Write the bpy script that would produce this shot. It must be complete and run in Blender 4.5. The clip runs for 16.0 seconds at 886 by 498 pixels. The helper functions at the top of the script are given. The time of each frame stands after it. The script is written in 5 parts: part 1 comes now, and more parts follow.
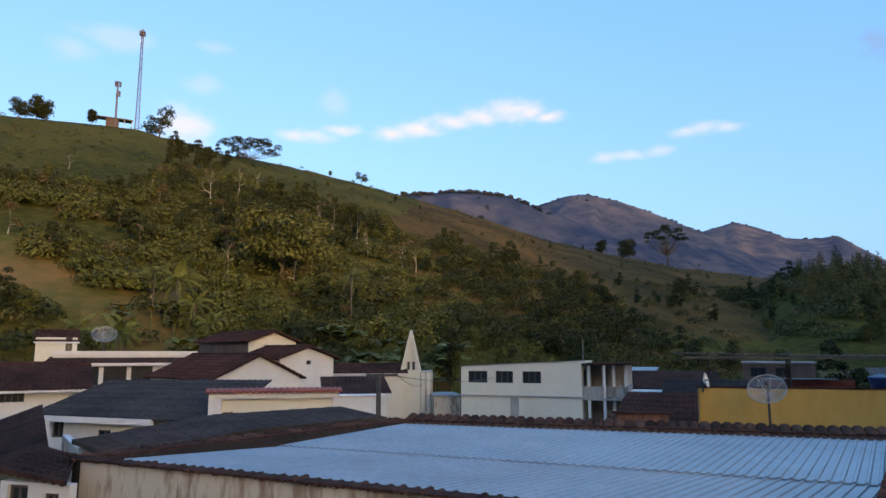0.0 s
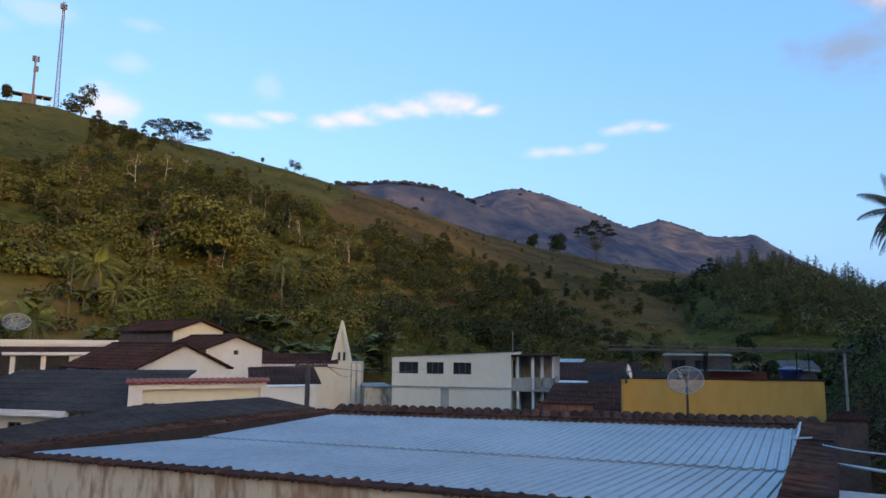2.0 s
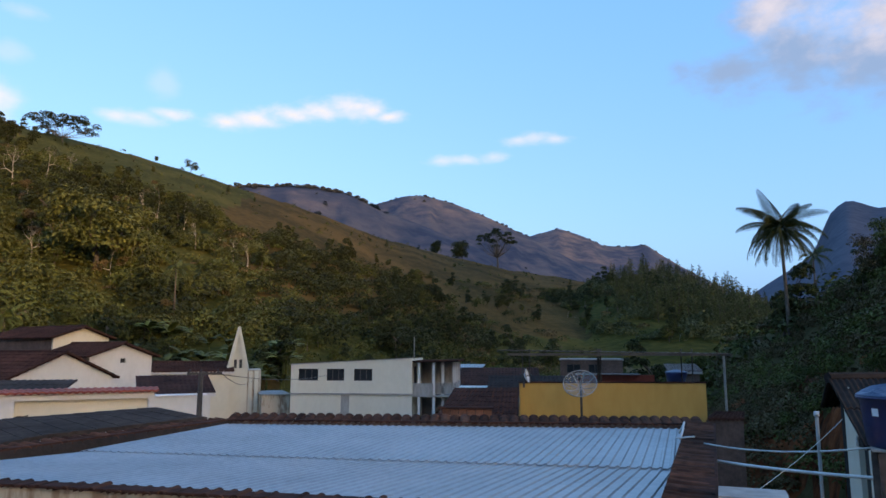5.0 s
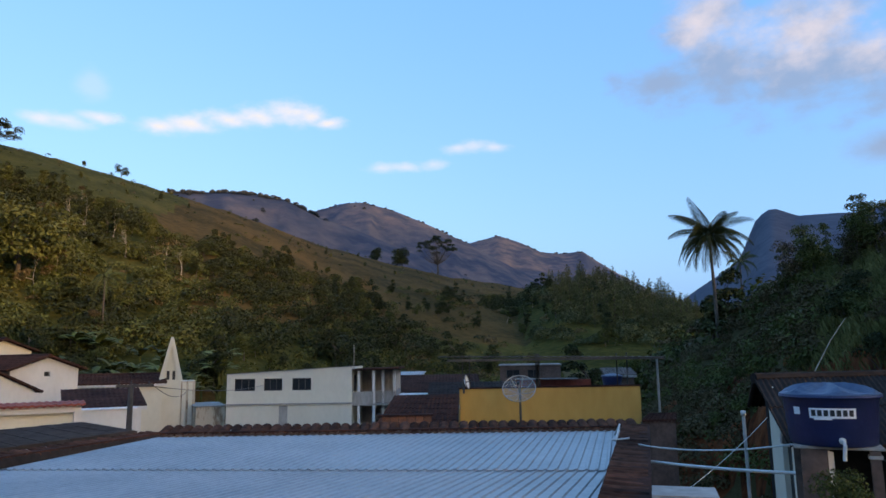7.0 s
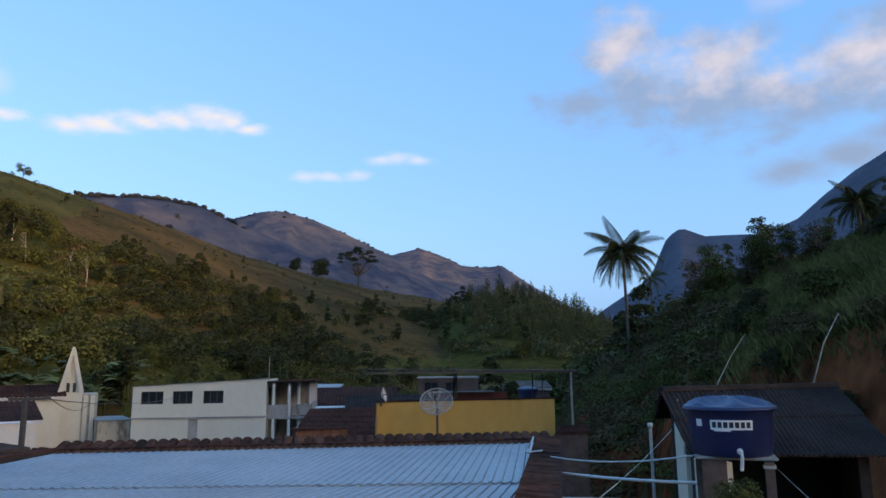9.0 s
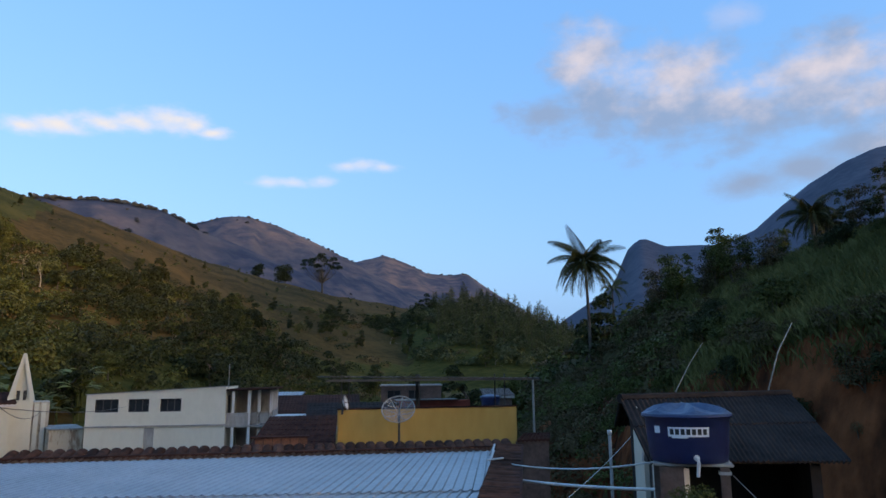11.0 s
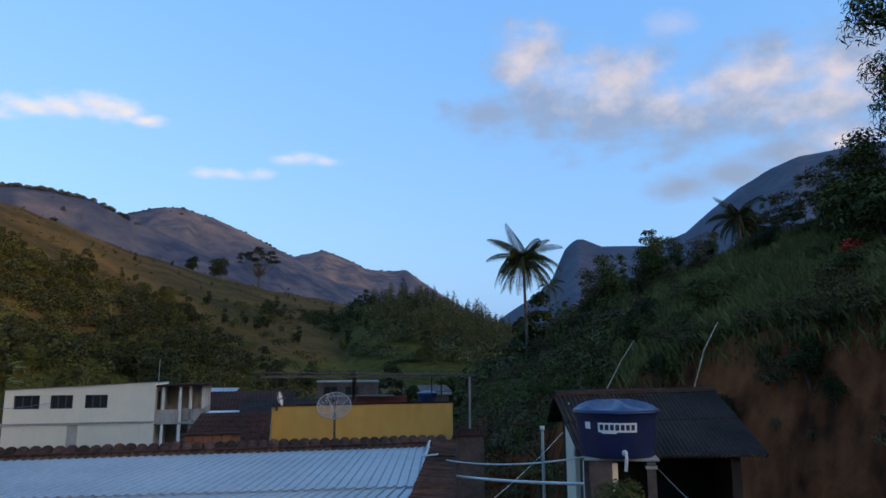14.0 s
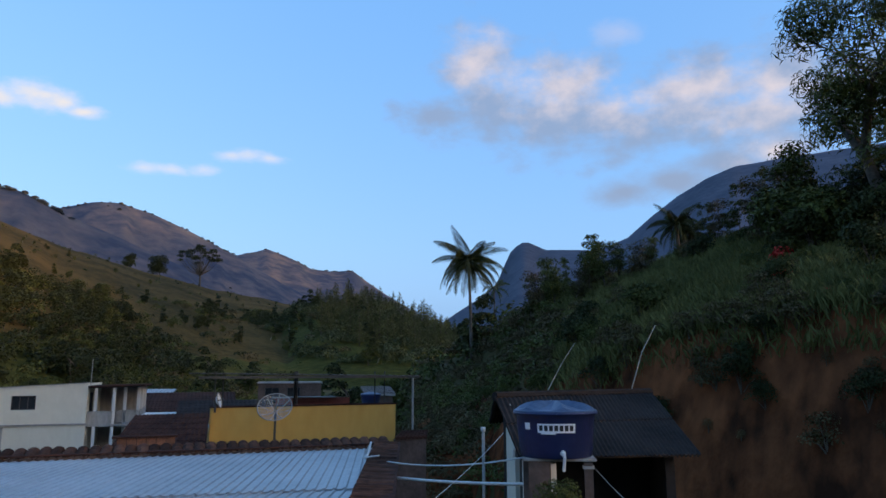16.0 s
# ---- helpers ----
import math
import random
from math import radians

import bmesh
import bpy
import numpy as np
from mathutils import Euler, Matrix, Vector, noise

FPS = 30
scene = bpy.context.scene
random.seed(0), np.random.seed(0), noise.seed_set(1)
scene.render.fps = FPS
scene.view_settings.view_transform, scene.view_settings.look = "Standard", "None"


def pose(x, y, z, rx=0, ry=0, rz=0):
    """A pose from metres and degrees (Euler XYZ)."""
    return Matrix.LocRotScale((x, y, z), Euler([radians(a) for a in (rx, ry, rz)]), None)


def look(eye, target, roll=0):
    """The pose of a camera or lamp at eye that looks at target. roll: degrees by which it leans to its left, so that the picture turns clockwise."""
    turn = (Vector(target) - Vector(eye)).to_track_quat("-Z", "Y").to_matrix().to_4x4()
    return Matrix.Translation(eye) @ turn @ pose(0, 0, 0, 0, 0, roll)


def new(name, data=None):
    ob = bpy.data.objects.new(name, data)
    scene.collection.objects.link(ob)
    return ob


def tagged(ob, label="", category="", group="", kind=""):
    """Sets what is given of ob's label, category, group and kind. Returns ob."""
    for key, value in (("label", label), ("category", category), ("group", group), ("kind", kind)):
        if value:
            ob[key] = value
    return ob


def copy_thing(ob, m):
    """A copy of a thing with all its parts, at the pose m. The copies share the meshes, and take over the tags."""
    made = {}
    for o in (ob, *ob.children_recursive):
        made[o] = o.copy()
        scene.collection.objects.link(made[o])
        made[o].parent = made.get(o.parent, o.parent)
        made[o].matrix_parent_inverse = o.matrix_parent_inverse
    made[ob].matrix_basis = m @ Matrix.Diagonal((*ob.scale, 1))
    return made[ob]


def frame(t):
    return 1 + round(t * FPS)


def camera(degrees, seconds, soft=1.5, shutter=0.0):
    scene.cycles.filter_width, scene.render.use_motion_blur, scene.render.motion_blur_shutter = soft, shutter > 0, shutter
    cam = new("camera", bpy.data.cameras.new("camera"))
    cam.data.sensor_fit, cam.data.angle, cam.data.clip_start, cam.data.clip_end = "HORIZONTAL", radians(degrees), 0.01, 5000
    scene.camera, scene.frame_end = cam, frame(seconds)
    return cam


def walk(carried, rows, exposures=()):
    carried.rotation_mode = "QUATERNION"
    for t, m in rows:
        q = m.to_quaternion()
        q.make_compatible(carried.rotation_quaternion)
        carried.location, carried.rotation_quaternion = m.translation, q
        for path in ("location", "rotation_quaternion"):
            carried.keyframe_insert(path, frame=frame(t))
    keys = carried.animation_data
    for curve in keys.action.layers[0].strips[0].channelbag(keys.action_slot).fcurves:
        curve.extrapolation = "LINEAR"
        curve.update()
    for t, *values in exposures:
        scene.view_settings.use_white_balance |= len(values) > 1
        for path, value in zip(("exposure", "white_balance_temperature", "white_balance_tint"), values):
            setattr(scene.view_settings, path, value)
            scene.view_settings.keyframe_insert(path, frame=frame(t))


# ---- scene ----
cam = camera(64.90, 16.0, soft=1.55)
PATH = [
    (0.0, pose(-0.134, -0.092, 8.034, 98.50, -0.05, -0.00)),
    (0.5, pose(-0.126, -0.084, 8.028, 98.51, 0.05, -1.05)),
    (1.0, pose(-0.106, -0.083, 8.018, 98.41, -0.08, -2.40)),
    (1.5, pose(-0.092, -0.068, 8.016, 98.14, -0.21, -3.98)),
    (2.0, pose(-0.094, -0.062, 8.022, 97.81, -0.41, -5.54)),
    (2.5, pose(-0.079, -0.050, 8.013, 97.68, -0.20, -7.22)),
    (3.0, pose(-0.066, -0.040, 8.016, 97.70, -0.19, -8.61)),
    (3.5, pose(-0.071, -0.035, 8.017, 97.85, -0.08, -9.54)),
    (4.0, pose(-0.062, 0.005, 8.011, 98.06, -0.37, -10.97)),
    (6.5, pose(-0.029, 0.017, 8.004, 98.69, 1.01, -16.89)),
    (7.0, pose(-0.023, 0.021, 7.995, 98.90, 0.84, -18.33)),
    (7.5, pose(-0.019, 0.026, 7.992, 99.09, 0.66, -19.97)),
    (8.0, pose(0.008, 0.029, 7.992, 99.29, 0.73, -21.68)),
    (8.5, pose(0.009, 0.033, 8.000, 99.54, 0.78, -23.35)),
    (9.0, pose(0.020, 0.029, 7.997, 99.83, 0.60, -24.89)),
    (11.5, pose(0.073, 0.053, 7.988, 100.44, 0.47, -28.35)),
    (12.0, pose(0.071, 0.043, 7.987, 100.42, 0.32, -29.02)),
    (12.5, pose(0.073, 0.038, 7.984, 100.34, 0.16, -29.90)),
    (13.0, pose(0.081, 0.038, 7.985, 100.25, -0.04, -30.92)),
    (13.5, pose(0.091, 0.032, 7.985, 100.18, 0.14, -31.86)),
    (14.0, pose(0.093, 0.031, 7.988, 100.10, 0.34, -32.86)),
    (14.5, pose(0.104, 0.030, 7.986, 100.12, 0.34, -33.91)),
    (15.0, pose(0.120, 0.030, 7.980, 100.15, 0.04, -35.02)),
    (15.5, pose(0.121, 0.025, 7.982, 100.24, -0.12, -36.24)),
    (16.0, pose(0.130, 0.019, 7.984, 100.19, 0.18, -37.35)),
]
EXPOSURE = [(0.0, 0.62, 7300, 9), (4.0, 0.62, 7300, 9), (9.0, 0.52, 7300, 9), (12.5, 0.45, 7300, 9), (16.0, 0.45, 7300, 9)]
walk(cam, PATH, EXPOSURE)

# ---- world and sun ----
SUN_AZ, SUN_EL = 150.0, 6.0
world = bpy.data.worlds.new("sky")
scene.world = world
world.use_nodes = True
sky = world.node_tree.nodes.new("ShaderNodeTexSky")
sky.sky_type, sky.sun_disc = "NISHITA", False
sky.sun_elevation, sky.sun_rotation = radians(7), radians(SUN_AZ)
sky.altitude, sky.air_density, sky.dust_density, sky.ozone_density = 300, 1.0, 5.0, 1.0
back = world.node_tree.nodes["Background"]
back.inputs["Strength"].default_value = 0.15
blend = world.node_tree.nodes.new("ShaderNodeMix")
blend.data_type, blend.blend_type = "RGBA", "ADD"
blend.inputs["Factor"].default_value, blend.inputs["B"].default_value = 1.0, (0.26, 1.40, 3.95, 1)
world.node_tree.links.new(sky.outputs[0], blend.inputs["A"])
world.node_tree.links.new(blend.outputs["Result"], back.inputs["Color"])
sun = new("sun", bpy.data.lights.new("sun", "SUN"))
sun.data.energy, sun.data.angle, sun.data.color = 2.0, radians(0.5), (1.0, 0.66, 0.34)
sun_from = Vector((math.sin(radians(SUN_AZ)) * math.cos(radians(SUN_EL)), math.cos(radians(SUN_AZ)) * math.cos(radians(SUN_EL)), math.sin(radians(SUN_EL))))
sun.matrix_world = look(sun_from * 100, (0, 0, 0))


# ---- materials ----
def material(name, a, b, scale=4.0, rough=0.8, metal=0.0, bump=0.0, bump_scale=None, fine=None, spread=(0.35, 0.65), stretch=(1, 1, 1), island=0.0, piece=0.0, obj=False):
    """Two colours mixed by two scales of noise, with bump; island and piece vary the brightness piece by piece."""
    m = bpy.data.materials.new(name)
    m.use_nodes = True
    n, l = m.node_tree.nodes, m.node_tree.links
    p = n["Principled BSDF"]
    p.inputs["Roughness"].default_value, p.inputs["Metallic"].default_value = rough, metal
    tc, mp = n.new("ShaderNodeTexCoord"), n.new("ShaderNodeMapping")
    mp.inputs["Scale"].default_value = stretch
    if obj:
        l.new(tc.outputs["Object"], mp.inputs["Vector"])
    else:
        geo = n.new("ShaderNodeNewGeometry")
        l.new(geo.outputs["Position"], mp.inputs["Vector"])
    t1, t2 = n.new("ShaderNodeTexNoise"), n.new("ShaderNodeTexNoise")
    t1.inputs["Scale"].default_value, t2.inputs["Scale"].default_value = scale, fine or scale * 7
    t1.inputs["Detail"].default_value = t2.inputs["Detail"].default_value = 6
    for t in (t1, t2):
        l.new(mp.outputs[0], t.inputs["Vector"])
    add = n.new("ShaderNodeMath")
    add.operation = "MULTIPLY_ADD"
    l.new(t2.outputs["Fac"], add.inputs[0])
    add.inputs[1].default_value = 0.45
    half = n.new("ShaderNodeMath")
    half.operation = "MULTIPLY"
    half.inputs[1].default_value = 0.55
    l.new(t1.outputs["Fac"], half.inputs[0])
    l.new(half.outputs[0], add.inputs[2])
    ramp = n.new("ShaderNodeMapRange")
    ramp.inputs["From Min"].default_value, ramp.inputs["From Max"].default_value = spread
    l.new(add.outputs[0], ramp.inputs["Value"])
    mix = n.new("ShaderNodeMix")
    mix.data_type = "RGBA"
    mix.inputs["A"].default_value, mix.inputs["B"].default_value = (*a, 1), (*b, 1)
    l.new(ramp.outputs[0], mix.inputs["Factor"])
    colour = mix.outputs["Result"]
    for amount, kind in ((island, 0), (piece, 1)):
        if amount:
            src = n.new("ShaderNodeObjectInfo").outputs["Random"] if kind else n.new("ShaderNodeNewGeometry").outputs["Random Per Island"]
            mr = n.new("ShaderNodeMapRange")
            mr.inputs["To Min"].default_value, mr.inputs["To Max"].default_value = 1 - amount, 1 + amount
            l.new(src, mr.inputs["Value"])
            hsv = n.new("ShaderNodeHueSaturation")
            l.new(mr.outputs[0], hsv.inputs["Value"])
            l.new(colour, hsv.inputs["Color"])
            colour = hsv.outputs[0]
    l.new(colour, p.inputs["Base Color"])
    if bump:
        bn, t3 = n.new("ShaderNodeBump"), n.new("ShaderNodeTexNoise")
        t3.inputs["Scale"].default_value, t3.inputs["Detail"].default_value = bump_scale or scale * 10, 5
        l.new(mp.outputs[0], t3.inputs["Vector"])
        bn.inputs["Strength"].default_value, bn.inputs["Distance"].default_value = 0.6, bump
        l.new(t3.outputs["Fac"], bn.inputs["Height"])
        l.new(bn.outputs[0], p.inputs["Normal"])
    return m


def leaf_material(name, a, b, island=0.22, scale=0.25):
    m = material(name, a, b, scale, 0.6, island=island, piece=0.18, fine=2.0)
    p = m.node_tree.nodes["Principled BSDF"]
    p.inputs["Subsurface Weight"].default_value = 0.0
    p.inputs["Specular IOR Level"].default_value = 0.12
    return m


M = {
    "grass": material("hill_grass", (0.030, 0.035, 0.008), (0.090, 0.076, 0.019), 0.03, 0.95, bump=0.6, bump_scale=0.8, fine=0.5, spread=(0.38, 0.62)),
    # brown dry grass, with a sunlit warmth painted into the colour
    "slope": material("sun_tinted_brown_grass", (0.030, 0.026, 0.008), (0.105, 0.064, 0.020), 0.035, 0.95, bump=0.6, bump_scale=0.8, fine=0.5, spread=(0.38, 0.6)),
    "dry": material("dry_pasture", (0.06, 0.075, 0.018), (0.18, 0.105, 0.042), 0.05, 0.95, bump=0.3, bump_scale=1.0, fine=0.5),
    "earth": material("red_earth", (0.045, 0.018, 0.010), (0.24, 0.075, 0.030), 0.35, 0.95, bump=0.8, bump_scale=0.9, fine=1.8, stretch=(1, 1, 0.55), spread=(0.38, 0.6)),
    # blue-lilac base colour stands in for haze over the far ridges
    "forest": material("hazy_far_forest", (0.048, 0.059, 0.090), (0.135, 0.115, 0.120), 0.006, 0.95, bump=6, bump_scale=0.05, fine=0.03, spread=(0.42, 0.58)),
    # rock tinted blue-grey, the peak's distance haze put into its colour
    "rock": material("hazy_bare_rock", (0.070, 0.076, 0.098), (0.118, 0.118, 0.142), 0.008, 0.95, spread=(0.35, 0.65), fine=0.06, bump=3, bump_scale=0.06),
    "valley": material("valley_ground", (0.042, 0.044, 0.018), (0.115, 0.085, 0.042), 0.1, 0.95, bump=0.3, bump_scale=1.5),
    "white": material("white_render", (0.52, 0.50, 0.47), (0.70, 0.68, 0.65), 0.7, 0.85, bump=0.01, stretch=(1, 1, 0.5), spread=(0.15, 0.85)),
    "cream": material("cream_render", (0.56, 0.51, 0.40), (0.72, 0.67, 0.55), 0.6, 0.85, bump=0.01, stretch=(1, 1, 0.6), spread=(0.1, 0.9)),
    "stained": material("stained_render", (0.26, 0.18, 0.12), (0.50, 0.43, 0.33), 1.1, 0.9, bump=0.02, spread=(0.40, 0.5), stretch=(1.3, 1.3, 0.35), fine=6),
    "yellow": material("yellow_render", (0.46, 0.26, 0.055), (0.56, 0.34, 0.085), 0.5, 0.8, bump=0.01, stretch=(1, 1, 0.4)),
    "concrete": material("grey_concrete", (0.20, 0.19, 0.17), (0.38, 0.36, 0.33), 0.8, 0.9, bump=0.02, stretch=(1, 1, 0.4)),
    "tile": material("old_clay_tile", (0.028, 0.017, 0.014), (0.12, 0.055, 0.035), 0.8, 0.9, bump=0.02, piece=0.35, island=0.2),
    "rooftile": material("brown_roof_tile", (0.026, 0.015, 0.013), (0.085, 0.04, 0.03), 0.5, 0.9, bump=0.03, fine=5),
    "redtile": material("red_cap_tile", (0.22, 0.055, 0.04), (0.34, 0.09, 0.06), 1.2, 0.8, bump=0.02),
    "fibre": material("dark_fibre_cement", (0.036, 0.029, 0.025), (0.078, 0.062, 0.053), 0.5, 0.85, bump=0.02, fine=4),
    "shedroof": material("grey_fibre_cement", (0.020, 0.016, 0.015), (0.048, 0.037, 0.032), 0.7, 0.85, bump=0.02, fine=5),
    "zinc": material("galvanised_sheet", (0.35, 0.345, 0.345), (0.48, 0.465, 0.46), 0.5, 0.46, metal=0.85, bump=0.004, bump_scale=1.2, fine=6),
    "brickwall": material("dull_brown_render", (0.06, 0.04, 0.032), (0.14, 0.095, 0.075), 1.2, 0.9, bump=0.02),
    "brick": material("hollow_brick", (0.11, 0.05, 0.032), (0.21, 0.095, 0.055), 3.0, 0.9, bump=0.01, piece=0.2),
    "dark": material("dark_opening", (0.012, 0.012, 0.014), (0.03, 0.028, 0.028), 2.0, 0.5),
    "pane": material("window_glass", (0.015, 0.017, 0.02), (0.03, 0.032, 0.035), 1.0, 0.15),
    # near-black plaster, the shed porch's shade put into its colour
    "sooty": material("shade_dark_plaster", (0.014, 0.011, 0.010), (0.035, 0.027, 0.024), 1.0, 0.95, bump=0.02),
    "boulder": material("pale_rock", (0.28, 0.22, 0.15), (0.48, 0.40, 0.30), 0.8, 0.9, bump=0.15, bump_scale=3),
    "metal": material("painted_steel", (0.03, 0.026, 0.024), (0.075, 0.066, 0.06), 3.0, 0.7),
    "pipe": material("grey_pipe", (0.20, 0.185, 0.165), (0.32, 0.30, 0.27), 3.0, 0.6),
    "mast": material("mast_steel", (0.07, 0.055, 0.06), (0.16, 0.13, 0.14), 2.0, 0.6),
    "pvc": material("white_plastic", (0.48, 0.47, 0.45), (0.62, 0.61, 0.58), 3.0, 0.5),
    "dishmesh": material("dish_mesh", (0.30, 0.29, 0.28), (0.42, 0.40, 0.38), 4.0, 0.6, metal=0.2),
    "blue": material("blue_polyethylene", (0.008, 0.016, 0.07), (0.014, 0.026, 0.10), 1.5, 0.42, bump=0.004, bump_scale=20),
    "bluelid": material("faded_blue_polyethylene", (0.020, 0.042, 0.095), (0.048, 0.085, 0.155), 2.5, 0.45),
    "label": material("white_label", (0.68, 0.70, 0.72), (0.80, 0.81, 0.82), 4.0, 0.6),
    "ink": material("black_ink", (0.012, 0.012, 0.016), (0.02, 0.02, 0.025), 4.0, 0.6),
    "bark": material("bark", (0.05, 0.038, 0.028), (0.14, 0.11, 0.085), 1.5, 0.95, bump=0.03),
    "palebark": material("pale_bark", (0.22, 0.18, 0.14), (0.42, 0.36, 0.29), 1.0, 0.9, bump=0.02),
    "leaf": leaf_material("leaf_green", (0.044, 0.052, 0.012), (0.100, 0.104, 0.026)),
    "leaf_dark": leaf_material("leaf_dark", (0.021, 0.026, 0.008), (0.052, 0.056, 0.017)),
    "leaf_olive": leaf_material("leaf_olive", (0.044, 0.052, 0.012), (0.112, 0.108, 0.029)),
    "leaf_pine": leaf_material("leaf_conifer", (0.054, 0.064, 0.024), (0.128, 0.132, 0.050)),
    "leaf_brown": leaf_material("leaf_brown", (0.062, 0.044, 0.018), (0.135, 0.096, 0.044)),
    "leaf_palm": leaf_material("leaf_palm", (0.034, 0.046, 0.014), (0.090, 0.100, 0.033)),
    "leaf_lime": leaf_material("leaf_lime", (0.06, 0.075, 0.016), (0.15, 0.16, 0.045)),
    "leaf_grass": leaf_material("bank_grass", (0.066, 0.068, 0.018), (0.150, 0.134, 0.042), scale=0.4),
    # ridge foliage greyed and blued to carry the same painted haze
    "leaf_far": leaf_material("hazy_distant_leaf", (0.042, 0.047, 0.052), (0.075, 0.076, 0.075)),
    "bloom": leaf_material("red_bloom", (0.35, 0.02, 0.015), (0.55, 0.05, 0.04)),
}


for k in ("shedroof", "fibre", "rooftile", "tile", "earth", "grass", "slope", "dry", "valley", "forest", "rock"):
    M[k].node_tree.nodes["Principled BSDF"].inputs["Specular IOR Level"].default_value = 0.03
M["dishmesh"].node_tree.nodes["Principled BSDF"].inputs["Alpha"].default_value = 0.34


# ---- mesh helpers ----
def part(name, bm, mat, parent=None, label="", smooth=False):
    me = bpy.data.meshes.new(name)
    if isinstance(bm, tuple):
        me.from_pydata(bm[0], [], bm[1])
    else:
        bm.to_mesh(me)
        bm.free()
    for m in (mat if isinstance(mat, (list, tuple)) else [mat]):
        me.materials.append(M[m])
    if smooth:
        for f in me.polygons:
            f.use_smooth = True
    ob = new(name, me)
    if parent is not None:
        ob.parent = parent
    if label:
        tagged(ob, label)
    return ob


def thing(name, label, category, group="", kind="", at=(0, 0, 0), turn=0):
    ob = new(name)
    ob.empty_display_size = 0.2
    ob.matrix_basis = pose(*at, 0, 0, turn)
    return tagged(ob, label, category, group, kind)


def box(bm, x0, x1, y0, y1, z0, z1, bevel=0.0):
    v = [bm.verts.new(p) for p in ((x0, y0, z0), (x1, y0, z0), (x1, y1, z0), (x0, y1, z0), (x0, y0, z1), (x1, y0, z1), (x1, y1, z1), (x0, y1, z1))]
    for f in ((3, 2, 1, 0), (4, 5, 6, 7), (0, 1, 5, 4), (1, 2, 6, 5), (2, 3, 7, 6), (3, 0, 4, 7)):
        bm.faces.new([v[i] for i in f])
    if bevel:
        edges = {e for f in bm.faces for e in f.edges if any(x in v for x in e.verts)}
        bmesh.ops.bevel(bm, geom=list(edges), offset=bevel, segments=2, affect="EDGES")
    return bm


def new_box(*a, bevel=0.0):
    return box(bmesh.new(), *a, bevel=bevel)


def tube(points, radii, sides=8, bm=None, closed=True):
    bm = bm or bmesh.new()
    pts = [Vector(p) for p in points]
    rings = []
    for i, p in enumerate(pts):
        d = (pts[min(i + 1, len(pts) - 1)] - pts[max(i - 1, 0)]).normalized()
        a = d.orthogonal().normalized() if abs(d.z) < 0.999 else Vector((1, 0, 0))
        if abs(d.z) < 0.9:
            a = d.cross(Vector((0, 0, 1))).normalized()
        else:
            a = d.cross(Vector((0, 1, 0))).normalized()
        b = d.cross(a)
        r = radii[i] if isinstance(radii, (list, tuple)) else radii
        rings.append([bm.verts.new(p + (a * math.cos(k * math.tau / sides) + b * math.sin(k * math.tau / sides)) * r) for k in range(sides)])
    for r0, r1 in zip(rings, rings[1:]):
        for k in range(sides):
            bm.faces.new((r0[k], r0[(k + 1) % sides], r1[(k + 1) % sides], r1[k]))
    if closed:
        bm.faces.new(rings[0][::-1])
        bm.faces.new(rings[-1])
    return bm


def lathe(profile, sides=32, bm=None):
    bm = bm or bmesh.new()
    rings = [[bm.verts.new((r * math.cos(k * math.tau / sides), r * math.sin(k * math.tau / sides), z)) for k in range(sides)] for r, z in profile]
    for r0, r1 in zip(rings, rings[1:]):
        for k in range(sides):
            bm.faces.new((r0[k], r0[(k + 1) % sides], r1[(k + 1) % sides], r1[k]))
    bm.faces.new(rings[0][::-1])
    bm.faces.new(rings[-1])
    return bm


def roof_sheet(a, b, c, d, waves, amp, thick=0.05, rows=1, step=0.0, square=False, sag=0.0):
    """A corrugated or tiled roof plane: a-b is the eave, d-c the ridge; ribs run from eave to ridge."""
    a, b, c, d = (Vector(p) for p in (a, b, c, d))
    n = (b - a).cross(d - a).normalized()
    if n.z < 0:
        n.negate()
    prof = [(0.0, 0), (0.55, 0), (0.65, 1), (0.9, 1)] if square else [(k / 6, 0.5 + 0.5 * math.cos(k / 6 * math.tau)) for k in range(6)]
    us = [((w + f) / waves, h) for w in range(waves) for f, h in prof] + [(1.0, prof[0][1])]
    vs = []
    for r in range(rows):
        vs.append((r / rows, step))
        vs.append(((r + 0.995) / rows, 0.0))
    verts, faces = [], []
    for v, s in vs:
        for u, h in us:
            p = a.lerp(b, u).lerp(d.lerp(c, u), v)
            q = p + n * (h * amp + s - sag * math.sin(math.pi * u) * math.sin(math.pi * v))
            verts.append(q)
    w = len(us)
    base = len(verts)
    verts += [q - n * (thick + amp) for q in verts]
    nv = len(vs)
    for j in range(nv - 1):
        for i in range(w - 1):
            k = j * w + i
            faces.append((k, k + 1, k + w + 1, k + w))
            faces.append((base + k, base + k + w, base + k + w + 1, base + k + 1))
    for i in range(w - 1):
        faces.append((base + i, base + i + 1, i + 1, i))
        k = (nv - 1) * w + i
        faces.append((k, k + 1, base + k + 1, base + k))
    for j in range(nv - 1):
        k = j * w
        faces.append((k, k + w, base + k + w, base + k))
        k += w - 1
        faces.append((base + k, base + k + w, k + w, k))
    return [tuple(v) for v in verts], faces


